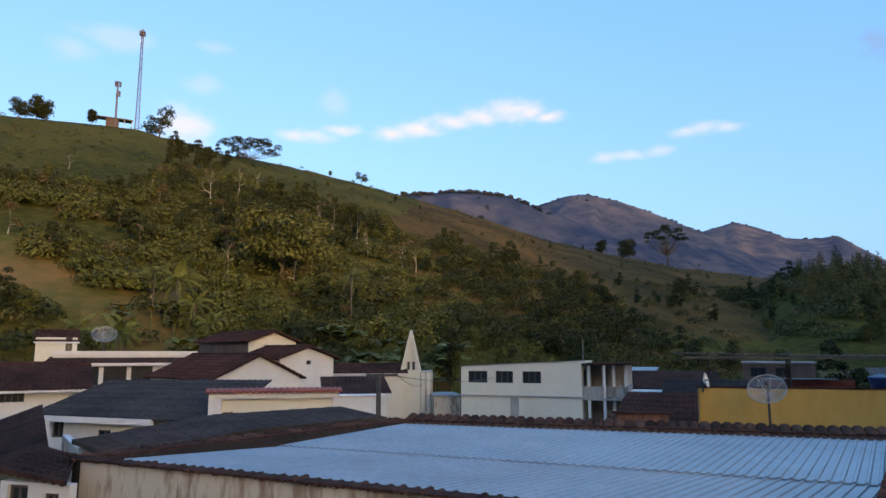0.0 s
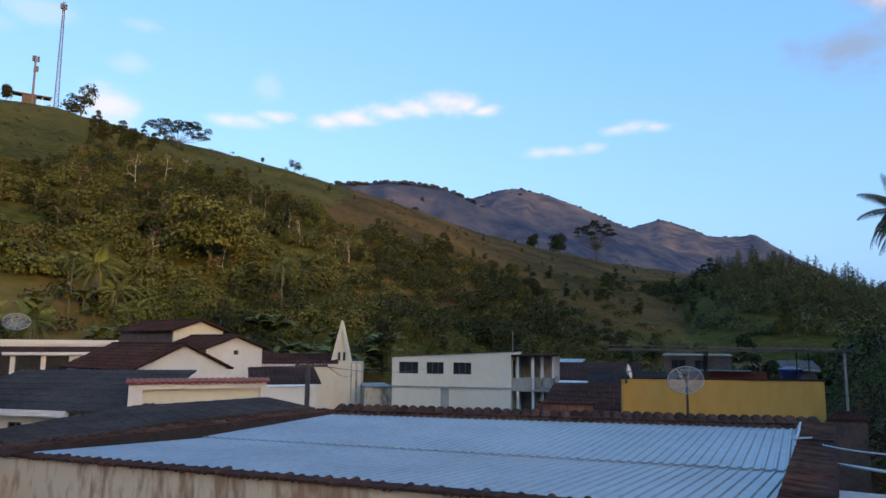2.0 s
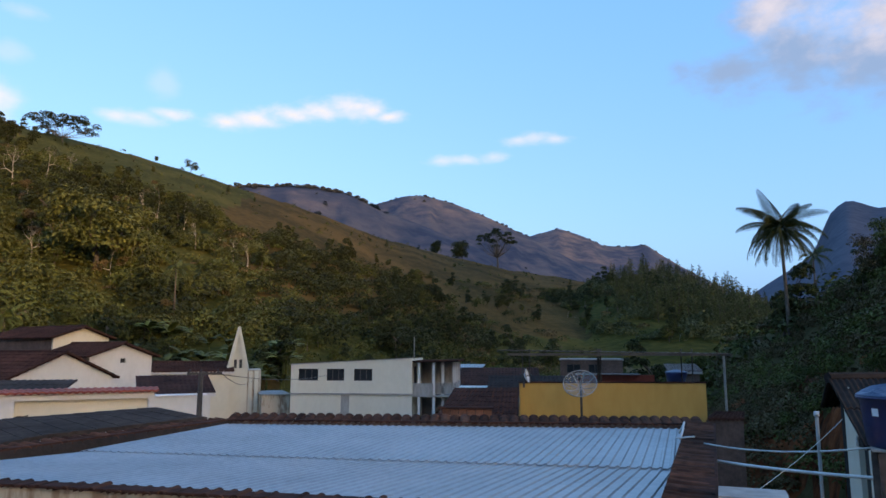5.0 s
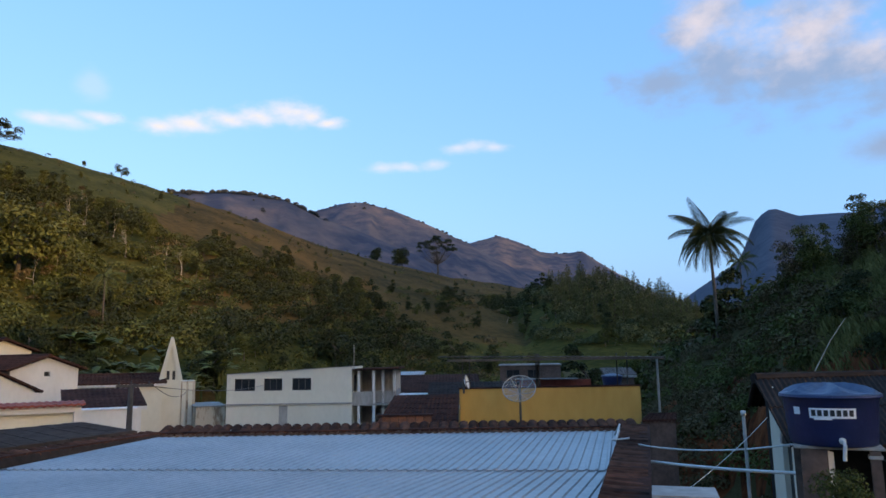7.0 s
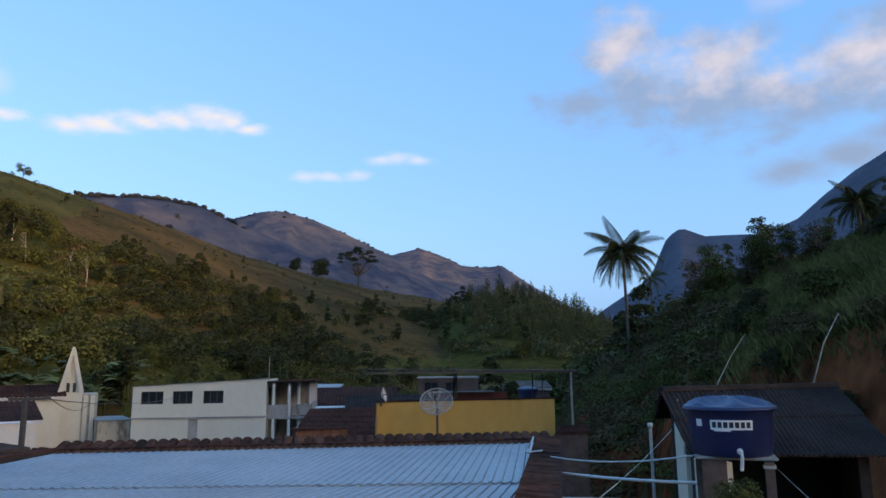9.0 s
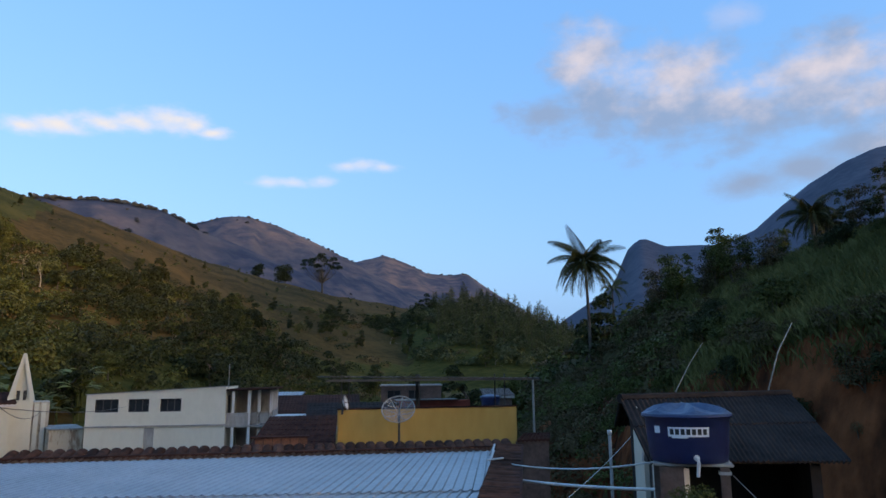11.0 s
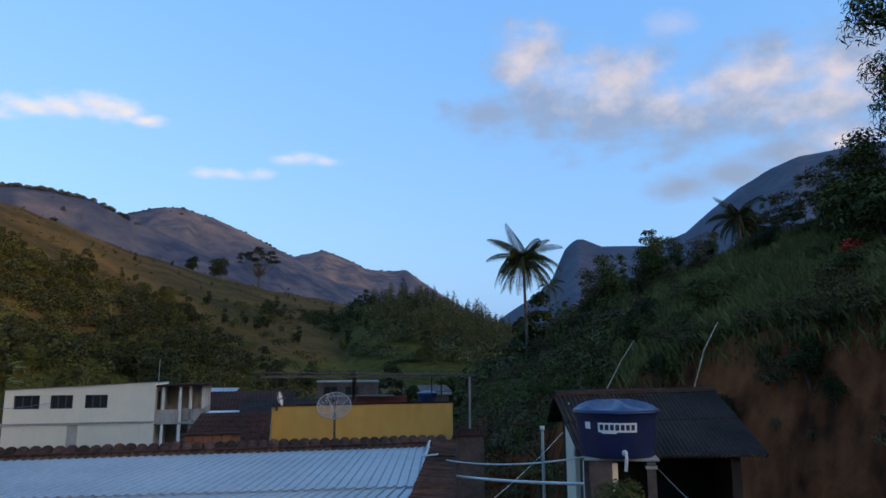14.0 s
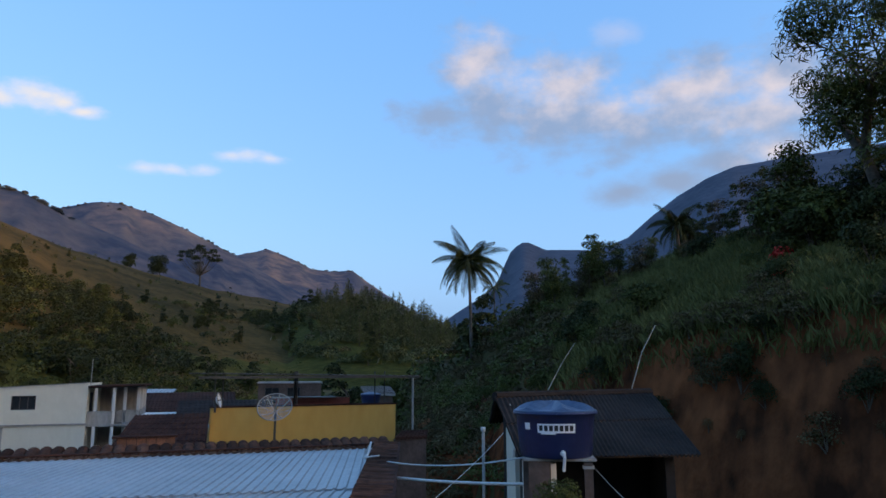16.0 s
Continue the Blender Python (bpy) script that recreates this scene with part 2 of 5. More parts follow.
def wall_panel(w, z0, z1, t, holes=(), top=None):
    """A wall along x with its face at y = 0 and openings (x0, x1, z0, z1) through it."""
    bm = bmesh.new()
    xs = sorted({0.0, w, *(h[0] for h in holes), *(h[1] for h in holes)})
    zs = sorted({z0, z1, *(h[2] for h in holes), *(h[3] for h in holes)})
    cell = {}
    solid = lambda x, z: not any(h[0] < x < h[1] and h[2] < z < h[3] for h in holes)
    grid = {(x, z, y): bm.verts.new((x, y, z)) for x in xs for z in zs for y in (0.0, t)}
    for i in range(len(xs) - 1):
        for j in range(len(zs) - 1):
            cell[i, j] = solid((xs[i] + xs[i + 1]) / 2, (zs[j] + zs[j + 1]) / 2)
    for (i, j), s in cell.items():
        if not s:
            continue
        q = [(xs[i], zs[j]), (xs[i + 1], zs[j]), (xs[i + 1], zs[j + 1]), (xs[i], zs[j + 1])]
        bm.faces.new([grid[x, z, 0.0] for x, z in q])
        bm.faces.new([grid[x, z, t] for x, z in q[::-1]])
        for e, (di, dj) in enumerate(((0, -1), (1, 0), (0, 1), (-1, 0))):
            if not cell.get((i + di, j + dj), False):
                p0, p1 = q[e], q[(e + 1) % 4]
                bm.faces.new([grid[p0[0], p0[1], t], grid[p1[0], p1[1], t], grid[p1[0], p1[1], 0.0], grid[p0[0], p0[1], 0.0]])
    bmesh.ops.delete(bm, geom=[v for v in bm.verts if not v.link_faces], context="VERTS")
    return bm


# ---- the lie of the land, as heights over bearing and distance from the viewpoint ----
EYE = 8.0
def table(pairs):
    xs, ys = [p[0] for p in pairs], [p[1] for p in pairs]
    return lambda a: np.interp(a, xs, ys)

HILLS = [
    # bearing/elevation of the crest, bearing/distance of the crest, bearing/distance of the foot, fall behind it
    ("left", table([(-120, 4), (-75, 12), (-50, 16), (-33.5, 16.3), (-27, 16.7), (-24.6, 16.7), (-21.7, 16.2), (-17.8, 15.6), (-13, 15.1), (-6.8, 13.8), (0.8, 11.9), (4.5, 10.7), (8.2, 9.4), (11.9, 8.4), (14.5, 7.7), (18.8, 6.6), (22.8, 5.9), (25.5, 5.2), (30, 3.6), (38, 1.5), (46, -3), (52, -9), (315, -9)]),
     table([(-75, 260), (-25, 280), (-5, 330), (8, 400), (15, 450), (25, 540), (40, 600)]), table([(-120, 60), (-33, 76), (0, 80), (10, 95), (25, 130), (40, 200)]), 0.25),
    ("pine", table([(17, -9), (19, -3), (23, 2.6), (25.6, 5.1), (28.4, 5.7), (32, 5.5), (34.2, 4.9), (36.7, 4.0), (38.3, 3.1), (41, 2.0), (48, -2), (52, -9)]), table([(20, 300), (45, 260)]), table([(20, 150), (45, 110)]), 0.25),
    ("ridge_a", table([(-40, -9), (-16, 6), (-8, 12.6), (-3, 13.0), (0.3, 13.3), (3.1, 13.2), (5.5, 12.9), (8.1, 11.7), (12.4, 10.1), (16.7, 8.2), (22, 4), (30, -9)]), table([(-16, 900), (22, 900)]), table([(-16, 600), (22, 600)]), 0.3),
    ("ridge_b", table([(-30, -9), (-4, 9), (5.5, 11.2), (8.1, 12.15), (10.2, 12.72), (12.0, 12.78), (14.2, 12.2), (17.7, 10.65), (20.6, 9.2), (24, 7.2), (30, 4), (40, -9)]), table([(0, 1500), (30, 1500)]), table([(0, 950), (30, 950)]), 0.3),
    ("ridge_c", table([(-10, -9), (12, 6), (18.9, 8.6), (20.6, 9.25), (23, 9.8), (24.8, 9.15), (26.5, 8.3), (28.3, 8.05), (29.9, 8.2), (31.1, 7.35), (32.5, 6.5), (36, 4.5), (42, 3), (60, -9)]), table([(0, 2100), (40, 2100)]), table([(0, 1300), (40, 1300)]), 0.3),
    ("peak_d", table([(28, -9), (34, 2), (38.7, 5.3), (41.4, 6.9), (42.2, 8.1), (42.8, 9.7), (43.4, 10.3), (44.2, 10.75), (45.2, 10.35), (45.9, 10.0), (49.7, 9.8), (50.9, 10.0), (52.5, 10.7), (54.3, 12.2), (56.6, 13.8), (58.8, 14.9), (60.9, 15.6), (64, 15.8), (75, 16), (95, 14), (120, 8), (150, -9)]), table([(34, 1350), (120, 1350)]), table([(34, 700), (120, 700)]), 0.3),
    # unseen hill added behind the eye; its notched crest shapes where sun falls
    ("shade_ridge", table([(75, -9), (90, 10), (104, 11.8), (112, 11.2), (120, 13), (126, 14.2), (133, 13), (139, 11.6), (142, 10.2), (144.2, 8.0), (146.1, 7.2), (147.7, 6.6), (149, 6.3), (158, 6.2), (170, 7), (200, 9), (230, 7), (250, 2), (260, -9)]), table([(75, 2500), (260, 2500)]), table([(75, 700), (260, 700)]), 0.3),
]
BANK_EL = table([(30, -6), (34, -1), (37.6, 1.4), (39.5, 2.0), (42.7, 3.4), (45.5, 5.5), (48.8, 7.0), (52, 7.6), (54, 8.1), (56.4, 9.0), (60.6, 10.2), (64.5, 11), (70.7, 11.8), (90, 11), (125, -4)])
BANK_R = table([(30, 95), (36, 80), (40, 66), (45, 52), (50, 44), (55, 40), (60, 38), (70, 36), (125, 40)])
CUT_R = table([(30, 40), (40, 34), (45, 27), (50, 22.5), (55, 20.5), (60, 18.5), (70, 16), (125, 16)])
CUT_EL = table([(30, -9), (40, -6), (44, -3), (47.1, -0.8), (50.7, 0.9), (53.8, 2.2), (57, 3.0), (61, 3.8), (64, 4.5), (70, 5.0), (90, 5), (125, -9)])


def lie(x, y):
    """Heights of the ground, and which form lies uppermost, for arrays of places."""
    x, y = np.asarray(x, float), np.asarray(y, float)
    r = np.hypot(x, y)
    az = np.degrees(np.arctan2(x, y))
    az = np.where(az < -120, az + 360, az)
    z = np.interp(r, [0, 30, 60, 120, 5000], [0, 0.3, 2.5, 4, 4]) + 0 * az
    which = np.full(r.shape, -1)
    for i, (name, el, rr, ff, fall) in enumerate(HILLS):
        e, R, F = el(az), rr(az), ff(az)
        top = EYE + R * np.tan(np.radians(e))
        u = (r - F) / (R - F)
        v = np.clip(u, 0, 1)
        # spurs and gullies run down each hill and die out at crest and foot
        g = 0.5 * np.sin(az * 1.1 + i * 2 + 2.5 * v) + 0.3 * np.sin(az * 2.7 + i + 4 * v) + 0.2 * np.sin(az * 5.3 - 6 * v + i)
        shape = v * (1.14 - 0.14 * v) * (1 + (0.018 if i == 0 else 0.03 if i == 5 else 0.06) * g * 4 * v * (1 - v))
        up = 3 + (top - 3) * shape + np.minimum(u, 0) * 30
        h = np.where(u <= 1, up, top - (r - R) * fall)
        h = np.where(e < -8, -50, h)
        which = np.where((h > z) & (u > 0), i, which)
        z = np.maximum(z, h)
    ct = EYE + (CUT_R(az) + 3) * np.tan(np.radians(CUT_EL(az)))
    bt = EYE + BANK_R(az) * np.tan(np.radians(BANK_EL(az)))
    c = CUT_R(az)
    face = 1.0 + (ct - 1.0) * np.clip((r - c) / 3, 0, 1)
    slope = ct + (bt - ct) * np.clip((r - c - 3) / (BANK_R(az) - c - 3), 0, 1)
    h = np.where(r < c + 3, face, np.where(r < BANK_R(az), slope, bt - (r - BANK_R(az)) * 0.12))
    inside = (az > 30) & (az < 125) & (r > c) & (h > z)
    which = np.where(inside, np.where(r < c + 3.2, 21, 20), which)
    z = np.where(inside, h, z)
    return z, which


def rough(x, y):
    r = math.hypot(x, y)
    if y < -20:
        return 0.0
    a = min(r, 1500) * 0.006
    s = 9.0 / max(r, 12)
    lump = noise.fractal((x * s * 0.35, y * s * 0.35, 3.1), 0.9, 2.2, 4)
    return lump * a * (0.25 if r < 40 else 1.0)


def ground(x, y):
    return float(lie([x], [y])[0][0]) + rough(x, y)


def polar(az, r):
    return r * math.sin(radians(az)), r * math.cos(radians(az))


LEFT_R, LEFT_F = HILLS[0][2], HILLS[0][3]


def in_pasture(az, u):
    return -38 < az < -26.3 and 0.10 < u < 0.235 - (az + 34) * 0.014


def in_clearing(az, r):
    return -27.8 < az < -18.2 and r < 104


def build_ground():
    az = list(np.arange(-44, 76, 0.5)) + list(np.arange(76, 136, 4.0)) + list(np.arange(136, 160, 1.0)) + list(np.arange(160, 316, 4.0))
    rs = [0.0] + sorted([*np.geomspace(3, 4600, 165), 885, 900, 915, 1340, 1350, 1360, 1485, 1500, 1515, 2080, 2100, 2120, 2500])
    X = np.array([[r * math.sin(radians(a)) for a in az] for r in rs])
    Y = np.array([[r * math.cos(radians(a)) for a in az] for r in rs])
    Z, W = lie(X, Y)
    n = len(az)
    verts = [(X[j, i], Y[j, i], Z[j, i] + (rough(X[j, i], Y[j, i]) if j else 0)) for j in range(len(rs)) for i in range(n)]
    faces, mats = [], []
    for j in range(len(rs) - 1):
        for i in range(n):
            k = (i + 1) % n
            faces.append((j * n + i, j * n + k, (j + 1) * n + k, (j + 1) * n + i)[::-1])
            w = W[j, i]
            a, r = az[i], rs[j]
            u = (r - LEFT_F(a)) / (LEFT_R(a) - LEFT_F(a))
            # upper slope right of the wood: brown grass with the painted sun tint
            brown = w == 0 and a > -4 + 5 * noise.noise((X[j, i] * 0.012, Y[j, i] * 0.012, 2.0)) and u > 0.12 + 0.25 * noise.noise((X[j, i] * 0.02, Y[j, i] * 0.02, 7.0))
            scar = w == 20 and r < CUT_R(a) + 14 and noise.noise((X[j, i] * 0.16, Y[j, i] * 0.16, 4.0)) > -0.05
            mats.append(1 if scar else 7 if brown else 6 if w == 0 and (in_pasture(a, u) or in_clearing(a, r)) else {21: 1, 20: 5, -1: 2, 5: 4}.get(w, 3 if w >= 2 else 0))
    me = bpy.data.meshes.new("ground")
    me.from_pydata(verts, [], faces)
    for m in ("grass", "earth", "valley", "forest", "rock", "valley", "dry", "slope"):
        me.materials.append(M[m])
    me.polygons.foreach_set("material_index", mats)
    me.polygons.foreach_set("use_smooth", [True] * len(faces))
    me.update()
    return tagged(new("ground", me), "valley floor and hillsides of dry grass, scrub and red earth", "ground", kind="structure")


build_ground()


# ---- buildings ----
def scaled(k, *pts):
    """Places drawn at the distance 1 pushed out k times along the line of sight, keeping their direction."""
    return [(p[0] * k, p[1] * k, EYE + (p[2] - EYE) * k) for p in pts]


def fill_openings(parent, holes, y=0.12, frame="metal", bars=1):
    for x0, x1, z0, z1 in holes:
        w = part("window", wall_panel(x1 - x0, z0, z1, 0.05, [(0.05, x1 - x0 - 0.05, z0 + 0.05, z1 - 0.05)]), frame, parent)
        w.location = (x0, y, 0)
        part("pane", new_box(0.05, x1 - x0 - 0.05, 0.02, 0.03, z0 + 0.05, z1 - 0.05), "pane", w)
        for b in range(bars):
            xb = (x1 - x0) * (b + 1) / (bars + 1)
            part("mullion", new_box(xb - 0.025, xb + 0.025, -0.005, 0.045, z0 + 0.05, z1 - 0.05), frame, w)


def house(name, label, p0, p1, depth, z0, zeave, zridge, style, wall="white", roof="rooftile", holes=(), over=0.4, fascia="white", bars=1, cols=None, rows=8, side=None):
    """A house whose front runs from p0 to p1. style: gable (faces front), eave (ridge along the front), shed (rises to the back), flat."""
    w = math.hypot(p1[0] - p0[0], p1[1] - p0[1])
    h = thing(name, label, "house", at=(p0[0], p0[1], 0), turn=math.degrees(math.atan2(p1[1] - p0[1], p1[0] - p0[0])))
    t = 0.18
    part("wall", wall_panel(w, z0, zeave, t, holes), wall, h)
    fill_openings(h, holes, bars=bars)
    for x in (0, w - t):
        part("wall", new_box(x, x + t, t, depth, z0, zeave), side or wall, h)
    part("wall", new_box(t, w - t, depth - t, depth, z0, zeave), wall, h)
    waves = cols or max(6, int((w if style != "gable" else depth) / 0.24))
    if style == "gable":
        for y in (0, depth - t):
            bm = bmesh.new()
            v = [bm.verts.new(p) for p in ((0, y, zeave), (w, y, zeave), (w / 2, y, zridge), (0, y + t, zeave), (w, y + t, zeave), (w / 2, y + t, zridge))]
            for f in ((0, 1, 2), (5, 4, 3), (0, 3, 4, 1), (1, 4, 5, 2), (2, 5, 3, 0)):
                bm.faces.new([v[i] for i in f])
            part("gable", bm, wall, h)
        drop = over * (zridge - zeave) / (w / 2)
        part("roof_slope", roof_sheet((-over, depth + over, zeave - drop), (-over, -over, zeave - drop), (w / 2, -over, zridge + 0.03), (w / 2, depth + over, zridge + 0.03), waves, 0.05, 0.06, rows, 0.03), roof, h)
        part("roof_slope", roof_sheet((w + over, -over, zeave - drop), (w + over, depth + over, zeave - drop), (w / 2, depth + over, zridge + 0.03), (w / 2, -over, zridge + 0.03), waves, 0.05, 0.06, rows, 0.03), roof, h)
        part("ridge_cap", tube([(w / 2, -over, zridge + 0.04), (w / 2, depth + over, zridge + 0.04)], 0.12, 8), roof, h)
    elif style == "eave":
        drop = over * (zridge - zeave) / (depth / 2)
        part("roof_slope", roof_sheet((-over, -over, zeave - drop), (w + over, -over, zeave - drop), (w + over, depth / 2, zridge), (-over, depth / 2, zridge), waves, 0.05, 0.06, rows, 0.03), roof, h)
        part("roof_slope", roof_sheet((w + over, depth + over, zeave - drop), (-over, depth + over, zeave - drop), (-over, depth / 2, zridge), (w + over, depth / 2, zridge), waves, 0.05, 0.06, rows, 0.03), roof, h)
        part("ridge_cap", tube([(-over, depth / 2, zridge + 0.03), (w + over, depth / 2, zridge + 0.03)], 0.12, 8), roof, h)
        for x in (0, w - t):
            bm = bmesh.new()
            v = [bm.verts.new(p) for p in ((x, 0, zeave), (x, depth, zeave), (x, depth / 2, zridge - 0.1), (x + t, 0, zeave), (x + t, depth, zeave), (x + t, depth / 2, zridge - 0.1))]
            for f in ((0, 1, 2), (5, 4, 3), (0, 3, 4, 1), (1, 4, 5, 2), (2, 5, 3, 0)):
                bm.faces.new([v[i] for i in f])
            part("gable", bm, wall, h)
        part("fascia", new_box(-over, w + over, -over - 0.03, -over + 0.03, zeave - drop - 0.2, zeave - drop - 0.07), fascia, h)
    elif style == "shed":
        part("roof_slope", roof_sheet((-over, -over, zeave), (w + over, -over, zeave), (w + over, depth + over, zridge), (-over, depth + over, zridge), waves, 0.04, 0.05, rows, 0.015), roof, h)
        part("fascia", new_box(-over, w + over, -over - 0.06, -over - 0.01, zeave - 0.22, zeave - 0.02), fascia, h)
    else:
        part("roof_slab", new_box(-0.1, w + 0.1, -0.1, depth + 0.1, zeave, zridge, bevel=0.03), fascia, h)
    return h


def white_building():
    p0, p1 = (1.2, 51.8), (9.46, 48.98)
    w = math.hypot(p1[0] - p0[0], p1[1] - p0[1])
    h = thing("apartment_building", "two-storey white rendered building with dark square windows and open balconies", "building", at=(p0[0], p0[1], 0), turn=math.degrees(math.atan2(p1[1] - p0[1], p1[0] - p0[0])))
    def lean(bm):
        for v in bm.verts:
            if v.co.z > 7.0:
                v.co.z += 0.45 * (v.co.x / w - 1)
        return bm
    hi = [(w * a, w * b, 5.92, 6.76) for a, b in ((0.06, 0.227), (0.296, 0.444), (0.523, 0.676))]
    door = [(w * 0.417, w * 0.49, 2.2, 4.9)]
    part("wall", lean(wall_panel(w, 0, 7.5, 0.2, hi + door)), "cream", h)
    fill_openings(h, hi, bars=2)
    part("door", new_box(door[0][0], door[0][1], 0.1, 0.16, 2.2, 4.9), "concrete", h, "grey service door panel")
    part("cornice", new_box(-0.08, w + 0.08, -0.09, -0.003, 4.96, 5.06), "concrete", h)
    part("parapet_cap", lean(new_box(-0.06, w + 0.06, -0.06, 0.3, 7.502, 7.55)), "concrete", h)
    part("wall", lean(new_box(0, 0.2, 0.2, 6.2, 0, 7.5)), "cream", h)
    part("wall", lean(new_box(0.2, w, 6.0, 6.2, 0, 7.5)), "cream", h)
    part("wall", new_box(w - 0.2, w, 0.2, 6.0, 0, 7.4), "cream", h)
    for z in (2.3, 4.8):
        part("balcony_slab", new_box(w + 0.003, w + 3.0, 0.4, 6.0, z, z + 0.14), "concrete", h)
        part("balcony_parapet", new_box(w + 0.003, w + 1.45, 0.4, 0.55, z + 0.14, z + 0.95), "concrete", h)
        part("balcony_parapet", new_box(w + 1.45, w + 3.0, 1.0, 1.15, z + 0.2, z + 0.95), "concrete", h)
        part("balcony_parapet", new_box(w + 2.85, w + 3.0, 1.15, 6.0, z + 0.14, z + 0.95), "concrete", h)
    part("roof_sheet", roof_sheet((w + 3.3, 0.1, 7.36), (w + 3.3, 6.6, 7.36), (0.2, 6.6, 7.1), (0.2, 0.31, 7.1), 20, 0.04), "rooftile", h)
    for x, y in ((0.35, 0.45), (1.4, 0.45), (2.0, 1.0), (2.8, 1.0), (2.8, 5.7), (2.8, 3.3)):
        part("pillar", new_box(w + x, w + x + 0.18, y, y + 0.18, 0, 7.3), "white", h)
    part("balcony_door", new_box(w + 0.003, w + 0.03, 1.2, 2.2, 4.94, 6.9), "dark", h)
    part("back_wall", new_box(w, w + 3.0, 6.0, 6.2, 0, 7.3), "concrete", h)
    part("aerial", tube([(w + 0.1, 0.4, 7.4), (w + 0.1, 0.4, 9.0)], 0.03, 6), "pipe", h)


white_building()


def yellow_building():
    p0, p1 = (8.38, 23.56), (14.72, 22.03)
    w = math.hypot(p1[0] - p0[0], p1[1] - p0[1])
    h = thing("terrace_house", "yellow rendered house with a roof terrace under a thin steel canopy", "house", at=(p0[0], p0[1], 0), turn=math.degrees(math.atan2(p1[1] - p0[1], p1[0] - p0[0])))
    part("wall", wall_panel(w, 0, 6.9, 0.2), "yellow", h)
    for x in (0, w - 0.2):
        part("wall", new_box(x, x + 0.2, 0.2, 7.0, 0, 6.1), "yellow", h)
    part("wall", new_box(0.2, w - 0.2, 6.8, 7.0, 0, 6.1), "yellow", h)
    part("rear_parapet", new_box(3.0, w - 0.3, 5.0, 5.15, 5.95, 7.02), "redtile", h, "dull red rear parapet")
    part("rear_cap", new_box(2.95, w - 0.9, 4.9, 5.3, 7.02, 7.07), "concrete", h)
    part("terrace_slab", new_box(0.2, w - 0.2, 0.2, 6.8, 5.8, 5.95), "concrete", h)
    part("parapet_cap", new_box(-0.03, w + 0.03, -0.03, 0.23, 6.902, 6.95), "rooftile", h)
    part("canopy", roof_sheet((-0.45, -0.3, 8.05), (w + 0.85, -0.3, 7.93), (w + 0.85, 4.2, 7.95), (-0.45, 4.2, 8.05), 30, 0.015, 0.012), "metal", h)
    for x, y in ((0.15, 0.4), (0.55, 1.6), (2.95, 0.4), (3.15, 1.6), (3.4, 3.0), (w - 0.3, 0.4), (w - 0.15, 2.0)):
        part("canopy_post", tube([(x, y, 5.9), (x, y, 8.1)], 0.024, 6), "metal", h)
    part("corner_post", tube([(w + 0.6, -0.2, 4.0), (w + 0.6, -0.2, 7.95)], 0.045, 8), "pipe", h)
    part("beam", new_box(-0.45, w + 0.85, -0.28, -0.2, 7.86, 7.94), "metal", h)


yellow_building()

K = 1.4


def zk(z, k=K):
    return EYE + (z - EYE) * k


def plan(k, p):
    return (p[0] * k, p[1] * k)


house("tiled_house", "white house with a brown tiled roof and a shuttered window", plan(K, (-21.6, 26.6)), plan(K, (-15.5, 30.2)), 5.6, 0, zk(6.72), zk(6.72) + 1.15, "eave",
      holes=[(5.75, 7.0, zk(6.02), zk(6.5)), (4.6, 5.1, zk(6.25), zk(6.55))], bars=3, over=0.6)
house("parapet_house", "long flat-roofed white house with a shaded veranda", plan(K, (-21.4, 38.4)), plan(K, (-14.6, 41.4)), 8, 0, zk(7.85), zk(8.12), "flat",
      holes=[(2.2, 3.3, zk(6.9), zk(7.55)), (3.6, 5.3, zk(6.9), zk(7.55)), (5.6, 8.6, zk(6.9), zk(7.55))])
house("veranda", "brown tiled lean-to roof over a white veranda", plan(K, (-20.6, 36.7)), plan(K, (-13.6, 39.6)), 3.2, 0, zk(7.5), zk(7.8), "shed", holes=[(2.3, 3.3, 5.6, zk(7.3)), (3.6, 5.2, 5.6, zk(7.3)), (5.5, 7.0, 5.6, zk(7.3))], over=0.35, bars=0)
house("roof_room", "small cream rooftop room with a sloping tiled roof", plan(K, (-23.2, 39.8)), plan(K, (-21.35, 40.8)), 3.5, 0, zk(8.75), zk(9.3), "eave", wall="cream",
      holes=[(2.1, 2.6, zk(8.1), zk(8.9))], cols=10, over=0.15)
house("brown_roof_house", "white house with a wide brown tiled gable roof", (-14.8, 45.0), (-10.2, 49.6), 9.5, 0, 6.45, 7.9, "gable", over=0.35)
house("hillside_house", "cream house with a brown gable roof and brick side", (-15.3, 55.0), (-12.3, 58.0), 8.5, 0, 9.05, 9.75, "gable", wall="cream", over=0.4, side="brickwall")
house("small_gable_house", "small white house with a brown tiled gable roof", (-11.7, 50.0), (-8.4, 53.2), 8, 0, 7.75, 8.5, "gable", holes=[(2.2, 2.6, 7.2, 7.5)])
house("long_house", "long cream house with a low brown tiled roof", plan(K, (-8.3, 39.0)), plan(K, (-2.3, 39.8)), 6, 0, zk(6.98), zk(7.35), "eave", wall="cream", over=0.3)
house("low_brown_house", "low house with a brown tiled roof beside a white wall", plan(1.25, (-5.9, 35.0)), plan(1.25, (-2.9, 35.6)), 4, 0, zk(6.05, 1.25), zk(6.75, 1.25), "shed", over=0.25, rows=6)
house("yard_wall", "stepped white yard wall in front of the church", plan(1.2, (-5.5, 34.0)), plan(1.2, (-3.0, 34.4)), 1.2, 0, zk(5.95, 1.2), zk(6.02, 1.2), "flat")

